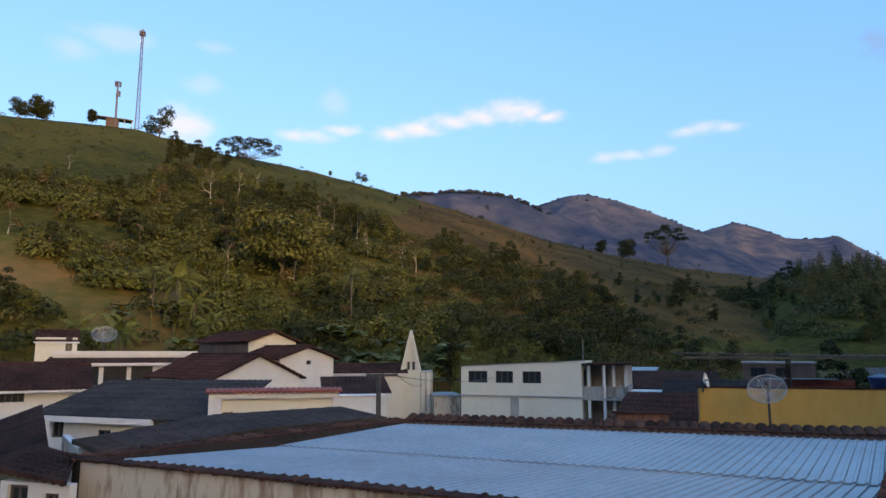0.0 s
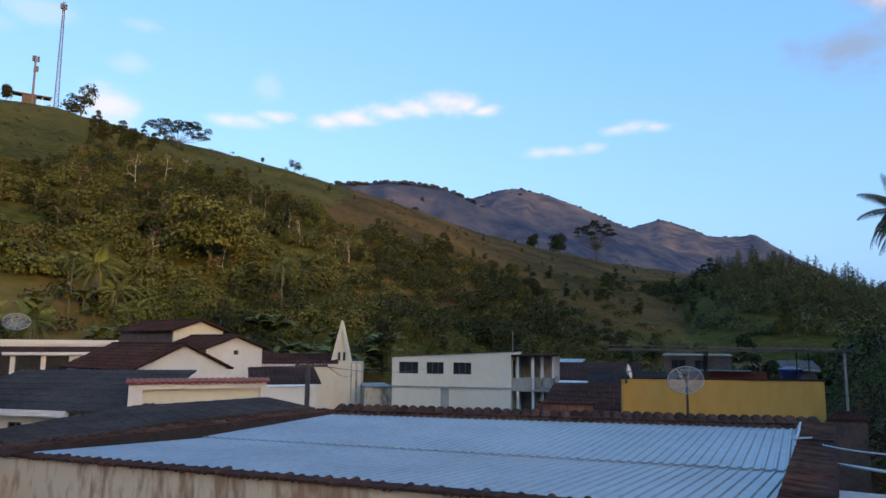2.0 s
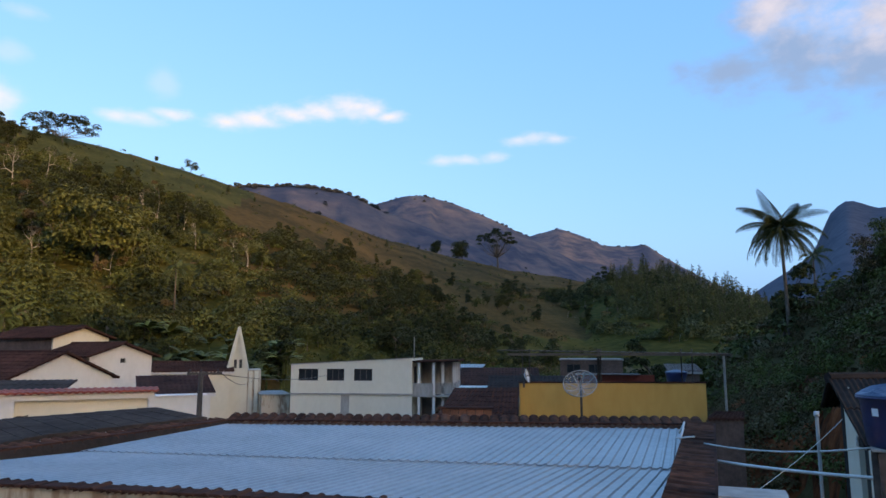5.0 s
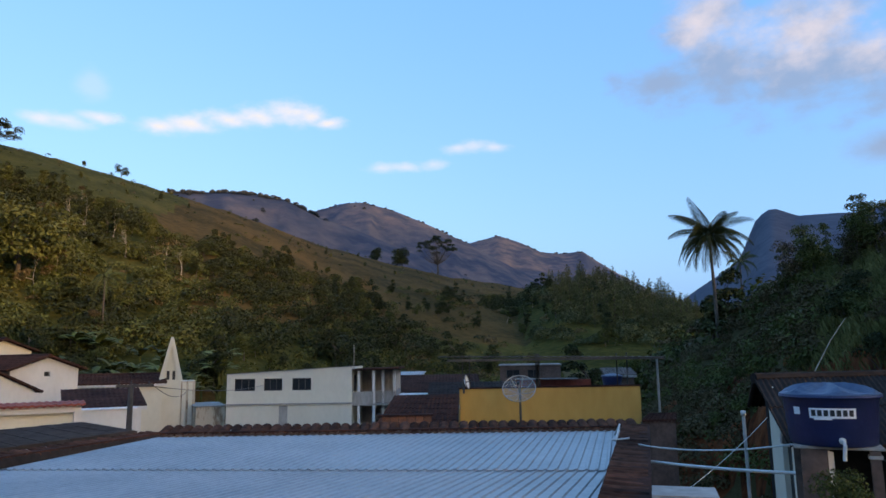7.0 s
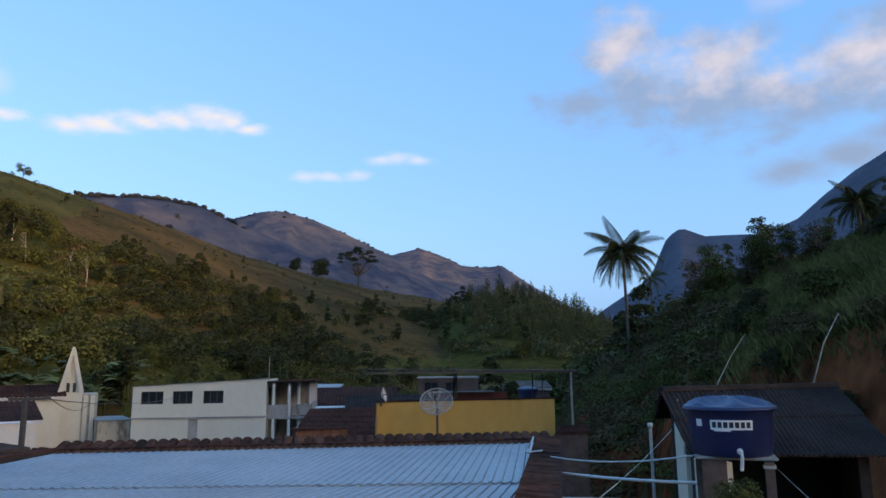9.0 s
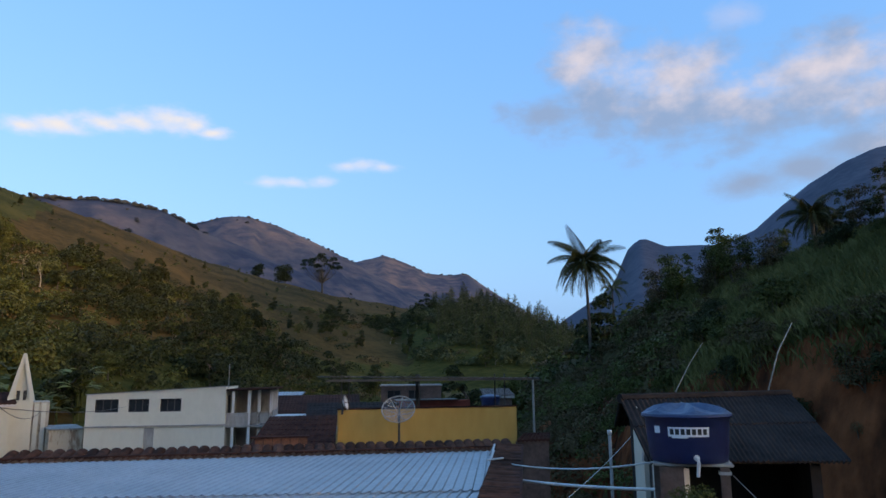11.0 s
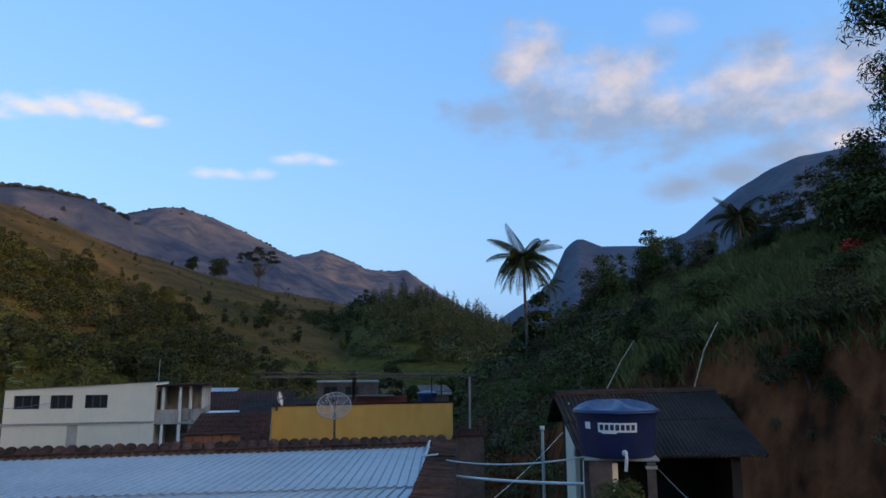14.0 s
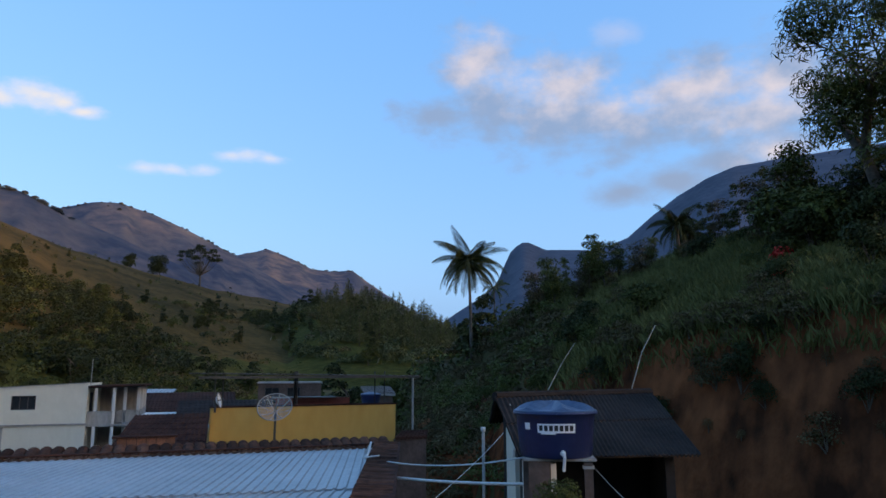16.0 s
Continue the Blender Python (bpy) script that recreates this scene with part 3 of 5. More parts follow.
def red_capped_block():
    p0, p1 = plan(1.15, (-7.0, 20.8)), plan(1.15, (-3.3, 21.7))
    w = math.hypot(p1[0] - p0[0], p1[1] - p0[1])
    h = thing("parapet_block", "low white block with a recessed panel and red tiled cap", "building", at=(*p0, 0), turn=math.degrees(math.atan2(p1[1] - p0[1], p1[0] - p0[0])))
    lo, hi = zk(6.1, 1.15), zk(6.86, 1.15)
    part("wall", wall_panel(w, 0, hi, 0.25, [(0.42, w - 0.2, lo, hi - 0.2)]), "white", h)
    part("panel", new_box(0.42, w - 0.2, 0.2, 0.26, lo, hi - 0.2), "cream", h)
    part("wall", new_box(0, 0.2, 0.25, 2.5, 0, hi), "white", h)
    part("wall", new_box(w - 0.2, w, 0.25, 2.5, 0, hi), "white", h)
    part("roof", roof_sheet((-0.1, -0.15, hi + 0.04), (w + 0.1, -0.15, hi + 0.04), (w + 0.1, 0.6, hi + 0.12), (-0.1, 0.6, hi + 0.12), 22, 0.03, 0.04, 2, 0.015), "redtile", h)


red_capped_block()


def roof_block(name, label, quads, mat, waves, base=None):
    h = thing(name, label, "roof")
    for q in quads:
        part("roof_slope", roof_sheet(*q, waves, 0.028, 0.05, 7, 0.018), mat, h)
    for a, b, z0, z1, m, holes in base or ():
        w = math.hypot(b[0] - a[0], b[1] - a[1])
        o = part("wall", wall_panel(w, z0, z1, 0.15, holes), m, h)
        o.matrix_basis = pose(a[0], a[1], 0, 0, 0, math.degrees(math.atan2(b[1] - a[1], b[0] - a[0])))
        fill_openings(o, holes, 0.06)
    return h


roof_block("dark_roof_house", "white house under a broad dark fibre cement roof", [((-15.05, 25.7, 5.85), (-7.3, 22.9, 5.8), (-7.4, 30.0, 6.9), (-14.7, 31.0, 6.85))], "fibre", 30,
           [((-14.5, 26.0), (-9.6, 24.2), 0, 5.72, "white", [(0.15, 0.7, 5.0, 5.65), (2.3, 2.9, 5.0, 5.35)]), ((-15.05, 25.62), (-9.9, 23.76), 5.62, 5.82, "white", [])])
roof_block("annex_roof", "weathered dark lean-to roof beside the warehouse parapet", [((-8.1, 15.3, 6.15), (-6.3, 13.5, 6.1), (-4.6, 16.3, 6.25), (-7.5, 22.7, 6.05)), ((-7.5, 22.7, 6.05), (-4.6, 16.3, 6.25), (-1.65, 19.3, 6.3), (-3.6, 24.3, 6.2))], "fibre", 22,
           [((-8.0, 15.4), (-6.4, 13.8), 0, 6.0, "white", [])])
roof_block("corner_roof", "brown tiled roof stepping down beside the warehouse", [((-8.4, 12.4, 5.93), (-7.75, 13.8, 6.2), (-12.9, 22.6, 6.4), (-13.5, 19.85, 5.8))], "rooftile", 22,
           [((-9.9, 18.3), (-8.3, 15.9), 0, 5.95, "white", [(0.5, 0.95, 5.55, 5.8)])])
roof_block("porch_roof", "small brown tiled porch roof over a white wall", [((-7.3, 11.35, 6.22), (-5.9, 11.0, 6.05), (-6.75, 12.9, 6.2), (-7.9, 14.0, 6.2))], "rooftile", 9,
           [((-7.25, 11.55), (-5.95, 11.2), 0, 6.0, "white", [(0.15, 0.55, 5.5, 5.95), (0.85, 1.15, 5.5, 5.85)])])


def church():
    k = 1.35
    x, y = -2.0 * k, 41.86 * k
    t = thing("church_tower", "slender pale church front with a tall pointed gable", "church", at=(x, y, 0), turn=2)
    top, shoulder = EYE + 1.38 * k, EYE - 1.0 * k
    w0, w1 = 0.62 * k, 0.07 * k
    def prism(pts, y0, y1):
        bm = bmesh.new()
        a = [bm.verts.new((p[0], y0, p[1])) for p in pts]
        b = [bm.verts.new((p[0], y1, p[1])) for p in pts]
        bm.faces.new(a), bm.faces.new(b[::-1])
        for i in range(len(pts)):
            j = (i + 1) % len(pts)
            bm.faces.new((a[j], a[i], b[i], b[j]))
        return bm
    part("column", new_box(-0.55 * k, 0.55 * k, 0, 1.2, 0, shoulder), "cream", t)
    part("gable_leg", prism([(-w0, shoulder), (-w0 + 0.3, shoulder), (0.0, top - 0.5), (0.0, top), (-w1, top)], -0.05, 1.0), "cream", t)
    part("gable_leg", prism([(w0 - 0.3, shoulder), (w0, shoulder), (w1, top), (0.003, top), (0.003, top - 0.5)], -0.05, 1.0), "cream", t)
    part("gable_panel", prism([(-w0 + 0.28, shoulder), (w0 - 0.28, shoulder), (0.0, top - 0.45)], 0.25, 0.6), "cream", t)
    for s in (-0.2, 0.2):
        part("slit_window", new_box(s - 0.1, s + 0.1, 0.2, 0.247, shoulder + 0.05, shoulder + 0.7), "dark", t)
    part("side_wall", new_box(-1.45 * k, -0.55 * k, 0.3, 5.0, 0, shoulder), "stained", t, "weathered side wall")
    part("side_wall", new_box(0.55 * k, 1.3 * k, 0.3, 5.0, 0, shoulder - 0.1), "stained", t, "weathered side wall")
    for s in (-1.05, 0.62, 0.95):
        part("pilaster", new_box(s * k, s * k + 0.28, 0.1, 0.297, 0, shoulder - 0.2), "cream", t)
    part("side_roof", roof_sheet((-1.7 * k, 0.1, shoulder), (-0.56 * k, 0.1, shoulder), (-0.56 * k, 5.2, shoulder + 0.4), (-1.7 * k, 5.2, shoulder + 0.4), 8, 0.04), "rooftile", t)


church()


def utility_pole():
    t = thing("utility_pole", "dark utility pole with a cross-arm", "utility pole", at=(-2.66, 27.8, 0), turn=8)
    part("pole", tube([(0, 0, 0), (0, 0, 7.2)], [0.12, 0.09], 8), "metal", t)
    part("cross_arm", new_box(-0.5, 0.75, -0.06, 0.06, 7.12, 7.22), "metal", t)
    for x in (-0.4, 0.0, 0.6):
        part("insulator", tube([(x, 0, 7.22), (x, 0, 7.34)], [0.04, 0.02], 6), "dark", t)


utility_pole()


def antenna(name, label, x, y, height, width, taper, dishes):
    z = ground(x, y)
    t = thing(name, label, "radio mast", at=(x, y, z))
    if taper:
        for a in range(3):
            c, s = math.cos(a * 2.094 + 0.4), math.sin(a * 2.094 + 0.4)
            part("mast_leg", tube([(c * width, s * width, -1), (c * width * 0.4, s * width * 0.4, height)], 0.16, 5), "mast", t)
        n = int(height / 2.2)
        bm = bmesh.new()
        for i in range(n):
            for a in range(3):
                q0, q1 = width * (1 - 0.6 * i / n), width * (1 - 0.6 * (i + 1) / n)
                p = [Vector((math.cos(b * 2.094 + 0.4) * q, math.sin(b * 2.094 + 0.4) * q, height * j / n)) for b, q, j in ((a, q0, i), (a + 1, q1, i + 1), (a + 1, q0, i))]
                tube([p[0], p[1]], 0.07, 3, bm)
                tube([p[0], p[2]], 0.07, 3, bm)
        part("lattice", bm, "mast", t)
    else:
        part("mast_pole", tube([(0, 0, -1), (0, 0, height)], [0.45, 0.3], 8), "mast", t)
    for k, (z, r) in enumerate(dishes):
        a = k * 2.1
        part("antenna_panel", new_box(math.cos(a) * r - 0.28, math.cos(a) * r + 0.28, math.sin(a) * r - 0.28, math.sin(a) * r + 0.28, z, z + 2.0), "mast", t)
        part("bracket", tube([(0, 0, z + 1), (math.cos(a) * r, math.sin(a) * r, z + 1)], 0.09, 4), "mast", t)


antenna("radio_mast", "tall lattice radio mast on the hill crest", *polar(-24.62, 281), 40, 0.9, True, [(37, 0.9), (37, 0.9), (37, 0.9)])
antenna("cell_mast", "shorter pole mast with panel antennas on the crest", *polar(-26.1, 279), 17.5, 0.4, False, [(15.2, 0.9), (15.2, 0.9), (15.2, 0.9), (11.5, 0.8), (11.5, 0.8)])


def mast_hut():
    x, y = polar(-26.3, 279)
    t = thing("mast_hut", "small brick equipment hut with a flat roof", "hut", at=(x, y, ground(x, y) - 0.5), turn=27)
    part("wall", new_box(-2.2, 2.2, 0, 3, 0, 3.2), "brickwall", t)
    part("roof_slab", new_box(-6.0, 7.0, -0.4, 3.4, 3.2, 3.6), "brickwall", t)
    for x in (-5.6, 6.6, 4.0):
        part("post", new_box(x, x + 0.25, 0, 0.25, -0.4, 3.2), "white", t)


mast_hut()


# ---- the warehouse with the metal roof ----
def cap_tile(length, r0, r1):
    verts, faces = [], []
    for x, r in ((0, r0), (length, r1)):
        for q in (r, r - 0.018):
            for k in range(6):
                a = math.pi * k / 5
                verts.append((x, math.cos(a) * q, math.sin(a) * q * 0.8))
    for k in range(5):
        faces += [(k, k + 1, 12 + k + 1, 12 + k), (6 + k + 1, 6 + k, 18 + k, 18 + k + 1), (k + 1, k, 6 + k, 6 + k + 1), (12 + k, 12 + k + 1, 18 + k + 1, 18 + k)]
    faces += [(0, 12, 18, 6), (5, 11, 23, 17)]
    return [v for v in verts], faces


def warehouse():
    nl, fl, fr, nr = (-6.5, 12.3), (-1.2, 19.5), (10.4, 15.7), (4.4, 6.95)
    h = thing("warehouse", "stained render warehouse with a galvanised sheet roof and tiled parapets", "building")
    def wall(a, b, mat, top, thick=0.2):
        a, b = Vector(a), Vector(b)
        d = b - a
        o = part("wall", new_box(0, d.length, 0, thick, 0, top), mat, h)
        o.matrix_basis = pose(a.x, a.y, 0, 0, 0, math.degrees(math.atan2(d.y, d.x)))
    # the left wall takes the same near-black plaster
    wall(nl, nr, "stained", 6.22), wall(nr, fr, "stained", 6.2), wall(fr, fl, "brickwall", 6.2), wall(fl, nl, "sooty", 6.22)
    mid_l, mid_r = (-3.62, 15.75), (7.05, 11.0)
    part("roof_sheet", roof_sheet((nl[0] + 0.25, nl[1] + 0.05, 6.17), (nr[0] - 0.15, nr[1] + 0.25, 6.17), (*mid_r, 6.0), (*mid_l, 6.0), 66, 0.022, 0.004, square=True), "zinc", h)
    part("roof_sheet", roof_sheet((mid_l[0] - 0.1, mid_l[1] - 0.14, 6.04), (mid_r[0] - 0.1, mid_r[1] - 0.14, 6.04), (fr[0] - 0.45, fr[1] - 0.15, 6.14), (fl[0] - 0.05, fl[1] - 0.25, 6.14), 66, 0.022, 0.004, square=True), "zinc", h)
    # clay tiles laid across the parapets
    rng = random.Random(4)
    mesh = {}
    def tiles(a, b, back, fore, step, z, slope, key, radius=0.1):
        a, b = Vector(a), Vector(b)
        d = b - a
        n = int(d.length / step)
        side = Vector((d.y, -d.x)).normalized()
        if key not in mesh:
            o = part("tile", cap_tile(back + fore, radius, radius * 0.86), "tile", h)
            mesh[key] = o.data
            first = o
        else:
            first = None
        for i in range(n):
            p = a + d * ((i + 0.5) / n) + side * fore
            o = first if i == 0 and first else new("tile", mesh[key])
            o.parent = h
            ang = math.degrees(math.atan2(-side.y, -side.x)) + rng.uniform(-4, 4)
            o.matrix_basis = pose(p.x, p.y, z + rng.uniform(-0.012, 0.012), rng.uniform(-5, 5), slope + rng.uniform(-2, 2), ang)
    tiles(nl, nr, 0.26, 0.1, 0.2, 6.215, -2, "near", 0.06)
    tiles(fr, fl, 0.22, 0.42, 0.25, 6.28, 12, "far", 0.135)
    tiles(fl, nl, 0.2, 0.25, 0.22, 6.22, 4, "left")
    tiles((fr[0] + 0.05, fr[1] + 0.1), nr, 0.2, 0.4, 0.2, 6.22, 3, "right", 0.105)
    # mortar bed under the tiles
    for a, b, w in ((nl, nr, 0.12), (fl, nl, 0.3), (fr, fl, 0.24), (nr, fr, 0.5)):
        a, b = Vector(a), Vector(b)
        d = b - a
        o = part("mortar_bed", new_box(0, d.length, -0.08 if w < 0.4 else -0.24, 0.2 if w < 0.4 else 0.34, 6.2, 6.235), "rooftile", h)
        o.matrix_basis = pose(a.x, a.y, 0.021, 0, 0, math.degrees(math.atan2(d.y, d.x)))
    return h


warehouse()


def brick_chimney():
    t = thing("brick_stub", "stub of unrendered hollow brick wall on a ledge", "brick wall", at=(4.4, 18.75, 0), turn=-15)
    part("ledge", new_box(-0.1, 1.5, -0.3, 0.35, 0, 6.12), "concrete", t)
    me = None
    for row in range(2):
        for i in range(6):
            if me is None:
                o = part("brick", new_box(0.005, 0.215, 0, 0.14, 0.005, 0.165, bevel=0.008), "brick", t)
                me = o.data
            else:
                o = new("brick", me)
                o.parent = t
            o.location = (i * 0.225 + 0.05 * (row % 2) - 0.02, 0, 6.12 + row * 0.17)
    part("slab", new_box(-0.08, 1.42, -0.06, 0.3, 6.465, 6.51), "rooftile", t)


brick_chimney()
roof_block("neighbour_roof", "old brown clay-tiled roof beside the yellow house", [((4.7, 20.9, 5.95), (7.15, 20.3, 5.75), (8.3, 23.4, 6.75), (6.3, 24.6, 6.7))], "rooftile", 18)


def dish(name, label, at, radius, turn, tilt, mat, ribs, stem):
    t = thing(name, label, "satellite dish", at=at, turn=turn)
    n = 28
    bm = bmesh.new()
    rings = []
    for j in range(6):
        r = radius * j / 5
        rings.append([bm.verts.new((r * math.cos(k * math.tau / n), 0.45 * r * r / radius, r * math.sin(k * math.tau / n))) for k in range(n)] if j else [bm.verts.new((0, 0, 0))])
    for k in range(n):
        bm.faces.new((rings[0][0], rings[1][k], rings[1][(k + 1) % n]))
    for a, b in zip(rings[1:], rings[2:]):
        for k in range(n):
            bm.faces.new((a[k], b[k], b[(k + 1) % n], a[(k + 1) % n]))
    for v in bm.verts:
        v.co.y -= 0.45 * radius
    tip = Matrix.Rotation(radians(tilt), 4, "X")
    o = part("reflector", bm, mat, t, smooth=True)
    o.matrix_basis = tip
    for k in range(ribs):
        a = k * math.tau / ribs + 0.2
        q = part("rib", tube([(r * math.cos(a), 0.45 * r * r / radius - 0.45 * radius - 0.012, r * math.sin(a)) for r in (0.02, radius * 0.5, radius)], 0.014, 4), "pipe", o)
    rim = part("rim", tube([(radius * math.cos(a * math.tau / 24), -0.005, radius * math.sin(a * math.tau / 24)) for a in range(25)], 0.018, 5), "pipe", o)
    part("feed_arm", tube([(0, -0.44 * radius, 0), (0, 0.45 * radius, 0.0)], 0.02, 5), "pipe", o)
    part("feed_horn", tube([(0, 0.4 * radius, 0), (0, 0.55 * radius, 0)], 0.05, 8), "dark", o)
    part("stem", tube([(0, -0.5 * radius, 0), (0, -0.55 * radius, -stem)], 0.04, 8), "metal", t)
    return t


dish("satellite_dish", "large mesh satellite dish on a pole before the yellow wall", (9.95, 22.0, 6.95), 0.56, 150, 42, "dishmesh", 8, 2.0)
dish("small_dish", "small pale solid satellite dish on the parapet corner", (8.5, 23.1, 7.17), 0.24, 235, 12, "label", 0, 0.4)
dish("rooftop_dish", "mesh satellite dish on the flat roof of a house", (-27.5, 56.6, 9.55), 0.95, 206, 48, "dishmesh", 8, 1.3)

roof_block("grey_outhouse", "bare concrete outhouse wall below the red slope", [((13.35, 20.0, 5.9), (14.5, 19.75, 5.9), (15.6, 21.2, 5.98), (14.7, 21.5, 5.98))], "rooftile", 8,
           [((13.4, 20.05), (14.5, 19.8), 0, 5.85, "brickwall", [])])

# houses seen beneath the canopy and beyond the white building
house("back_house", "small grey house with a flat pale awning among trees", (22.2, 52.6), (26.6, 50.6), 5, 0, 7.3, 7.42, "flat", wall="brickwall", fascia="concrete", holes=[(0.5, 1.6, 6.3, 7.0), (2.2, 3.2, 6.3, 7.0)])
house("far_house", "small dull brown house with a low sloping roof", (30.0, 49.4), (31.9, 48.4), 5, 0, 6.5, 6.95, "shed", wall="brickwall", roof="brickwall", over=0.2, fascia="concrete")
house("blue_roof_house", "small house with a pale blue metal roof", (15.2, 59.5), (17.0, 58.7), 4, 0, 6.35, 6.8, "shed", roof="zinc", over=0.3, fascia="concrete")
house("brown_row_house", "row house with brown tiled roof behind the balconies", (14.2, 54.0), (20.0, 52.0), 5, 0, 5.4, 6.6, "shed", over=0.3, fascia="brickwall")
house("pale_row_house", "pale stepped wall of a house below brown roofs", (11.5, 43.6), (13.2, 43.0), 2, 0, 5.6, 5.75, "flat")
house("grey_roof_house", "low house with a grey fibre cement roof", (12.5, 40.0), (17.5, 38.3), 5, 0, 5.3, 6.4, "shed", roof="shedroof", over=0.3, fascia="brickwall")
house("terrace_block", "white terrace wall beside the church", (-0.8, 54.0), (1.2, 54.2), 5, 0, 4.75, 4.85, "flat", wall="stained", fascia="concrete")


def stepped_wall():
    t = thing("stepped_wall", "broken pale parapet stepping up between brown roofs", "wall", at=(9.01, 34.74, 0), turn=-17)
    for x, w, z in ((0, 0.32, 5.58), (0.322, 0.3, 5.83), (0.624, 0.26, 6.19), (0.886, 0.4, 5.87)):
        part("wall_step", new_box(x, x + w, 0, 0.2, 0, z, bevel=0.02), "cream", t)


stepped_wall()


# ---- tank, shed and pipes beside the red bank ----
def water_tank():
    t = thing("water_tank", "blue polyethylene water tank with faded lid and white label", "water tank", at=(8.08, 7.63, 6.776), turn=226)
    t.scale = (0.925, 0.925, 0.97)
    body = part("body", lathe([(0.555, 0.0), (0.575, 0.015), (0.585, 0.1), (0.592, 0.11), (0.60, 0.26), (0.606, 0.27), (0.615, 0.44), (0.621, 0.45), (0.632, 0.62), (0.65, 0.63), (0.65, 0.665)], 48), "blue", t, smooth=True)
    bm = lathe([(0.675, 0.655), (0.68, 0.685), (0.66, 0.70), (0.62, 0.702), (0.5, 0.712), (0.3, 0.75), (0.12, 0.80), (0.02, 0.835)], 72)
    for v in bm.verts:
        r = math.hypot(v.co.x, v.co.y)
        if 0.1 < r < 0.655:
            a = math.atan2(v.co.y, v.co.x)
            v.co.z += 0.085 * max(0.0, 1 - abs(((a + 0.35) % 1.0472) - 0.5236) / 0.36) * min(1, r / 0.3) * min(1, (0.66 - r) / 0.08)
    part("lid", bm, "bluelid", t)
    part("rim_band", tube([(0.668 * math.cos(a * math.tau / 48), 0.668 * math.sin(a * math.tau / 48), 0.655) for a in range(49)], 0.02, 6), "blue", t)
    def patch(name, mat, a0, a1, z0, z1, off, parent):
        n = 10
        verts, faces = [], []
        for q in (off, off + 0.002):
            for i in range(n + 1):
                a = radians(a0 + (a1 - a0) * i / n)
                for z in (z0, z1):
                    r = 0.583 + 0.07 * z + q
                    verts.append((r * math.cos(a), r * math.sin(a), z))
        for i in range(n):
            k = 2 * i
            faces += [(k, k + 2, k + 3, k + 1), (2 * n + 2 + k, 2 * n + 2 + k + 1, 2 * n + 2 + k + 3, 2 * n + 2 + k + 2)]
        return part(name, (verts, faces), mat, parent)
    lab = patch("label", "label", -29, 27, 0.38, 0.515, 0.006, t)
    patch("label", "label", -24, -2, 0.36, 0.381, 0.006, t)
    for i in range(7):
        a = -26.0 + i * 7.4
        patch("dark_bar", "ink", a, a + 5.2, 0.41, 0.49, 0.011, lab)
    patch("sticker", "label", -52, -42, 0.42, 0.52, 0.006, t)
    part("outlet", tube([(0.58, 0.08, 0.09), (0.68, 0.095, 0.085), (0.715, 0.1, 0.04), (0.70, 0.08, -0.15)], 0.026, 10), "pvc", t, "white plastic outlet elbow")
    part("outlet_flange", tube([(0.56, 0.078, 0.09), (0.6, 0.083, 0.09)], 0.045, 10), "pvc", t)


water_tank()


def far_tank():
    t = thing("far_water_tank", "small blue water tank on a far roof", "water tank", at=(22.52, 36.49, 6.25))
    part("body", lathe([(0.5, 0), (0.6, 0.5), (0.62, 0.55)], 24), "blue", t, smooth=True)
    part("lid", lathe([(0.64, 0.55), (0.62, 0.6), (0.1, 0.72)], 24), "bluelid", t)

    b = thing("tank_block", "low concrete block carrying a small blue tank", "concrete block", at=(22.52, 36.49, 0))
    part("block_wall", new_box(-0.8, 0.8, -0.7, 0.7, 0, 6.2), "concrete", b)
    part("block_slab", new_box(-0.85, 0.85, -0.75, 0.75, 6.2, 6.25), "concrete", b)


far_tank()


def tank_stand():
    t = thing("tank_stand", "pale concrete slab on pillars carrying the tank", "tank stand", at=(8.08, 7.63, 0.036), turn=226)
    part("slab", new_box(-0.5, 0.42, -0.5, 0.56, 6.7, 6.737, bevel=0.012), "concrete", t)
    part("pillar", new_box(0.2, 0.4, -0.42, -0.1, 0, 6.69), "brickwall", t)
    part("pillar", new_box(0.3, 0.42, 0.38, 0.5, 0, 6.69), "brickwall", t)
    part("wall", new_box(-0.5, 0.19, -0.5, -0.36, 0, 6.69), "brickwall", t)
    part("pillar_cap", new_box(0.28, 0.44, 0.36, 0.52, 6.60, 6.64), "concrete", t)


tank_stand()


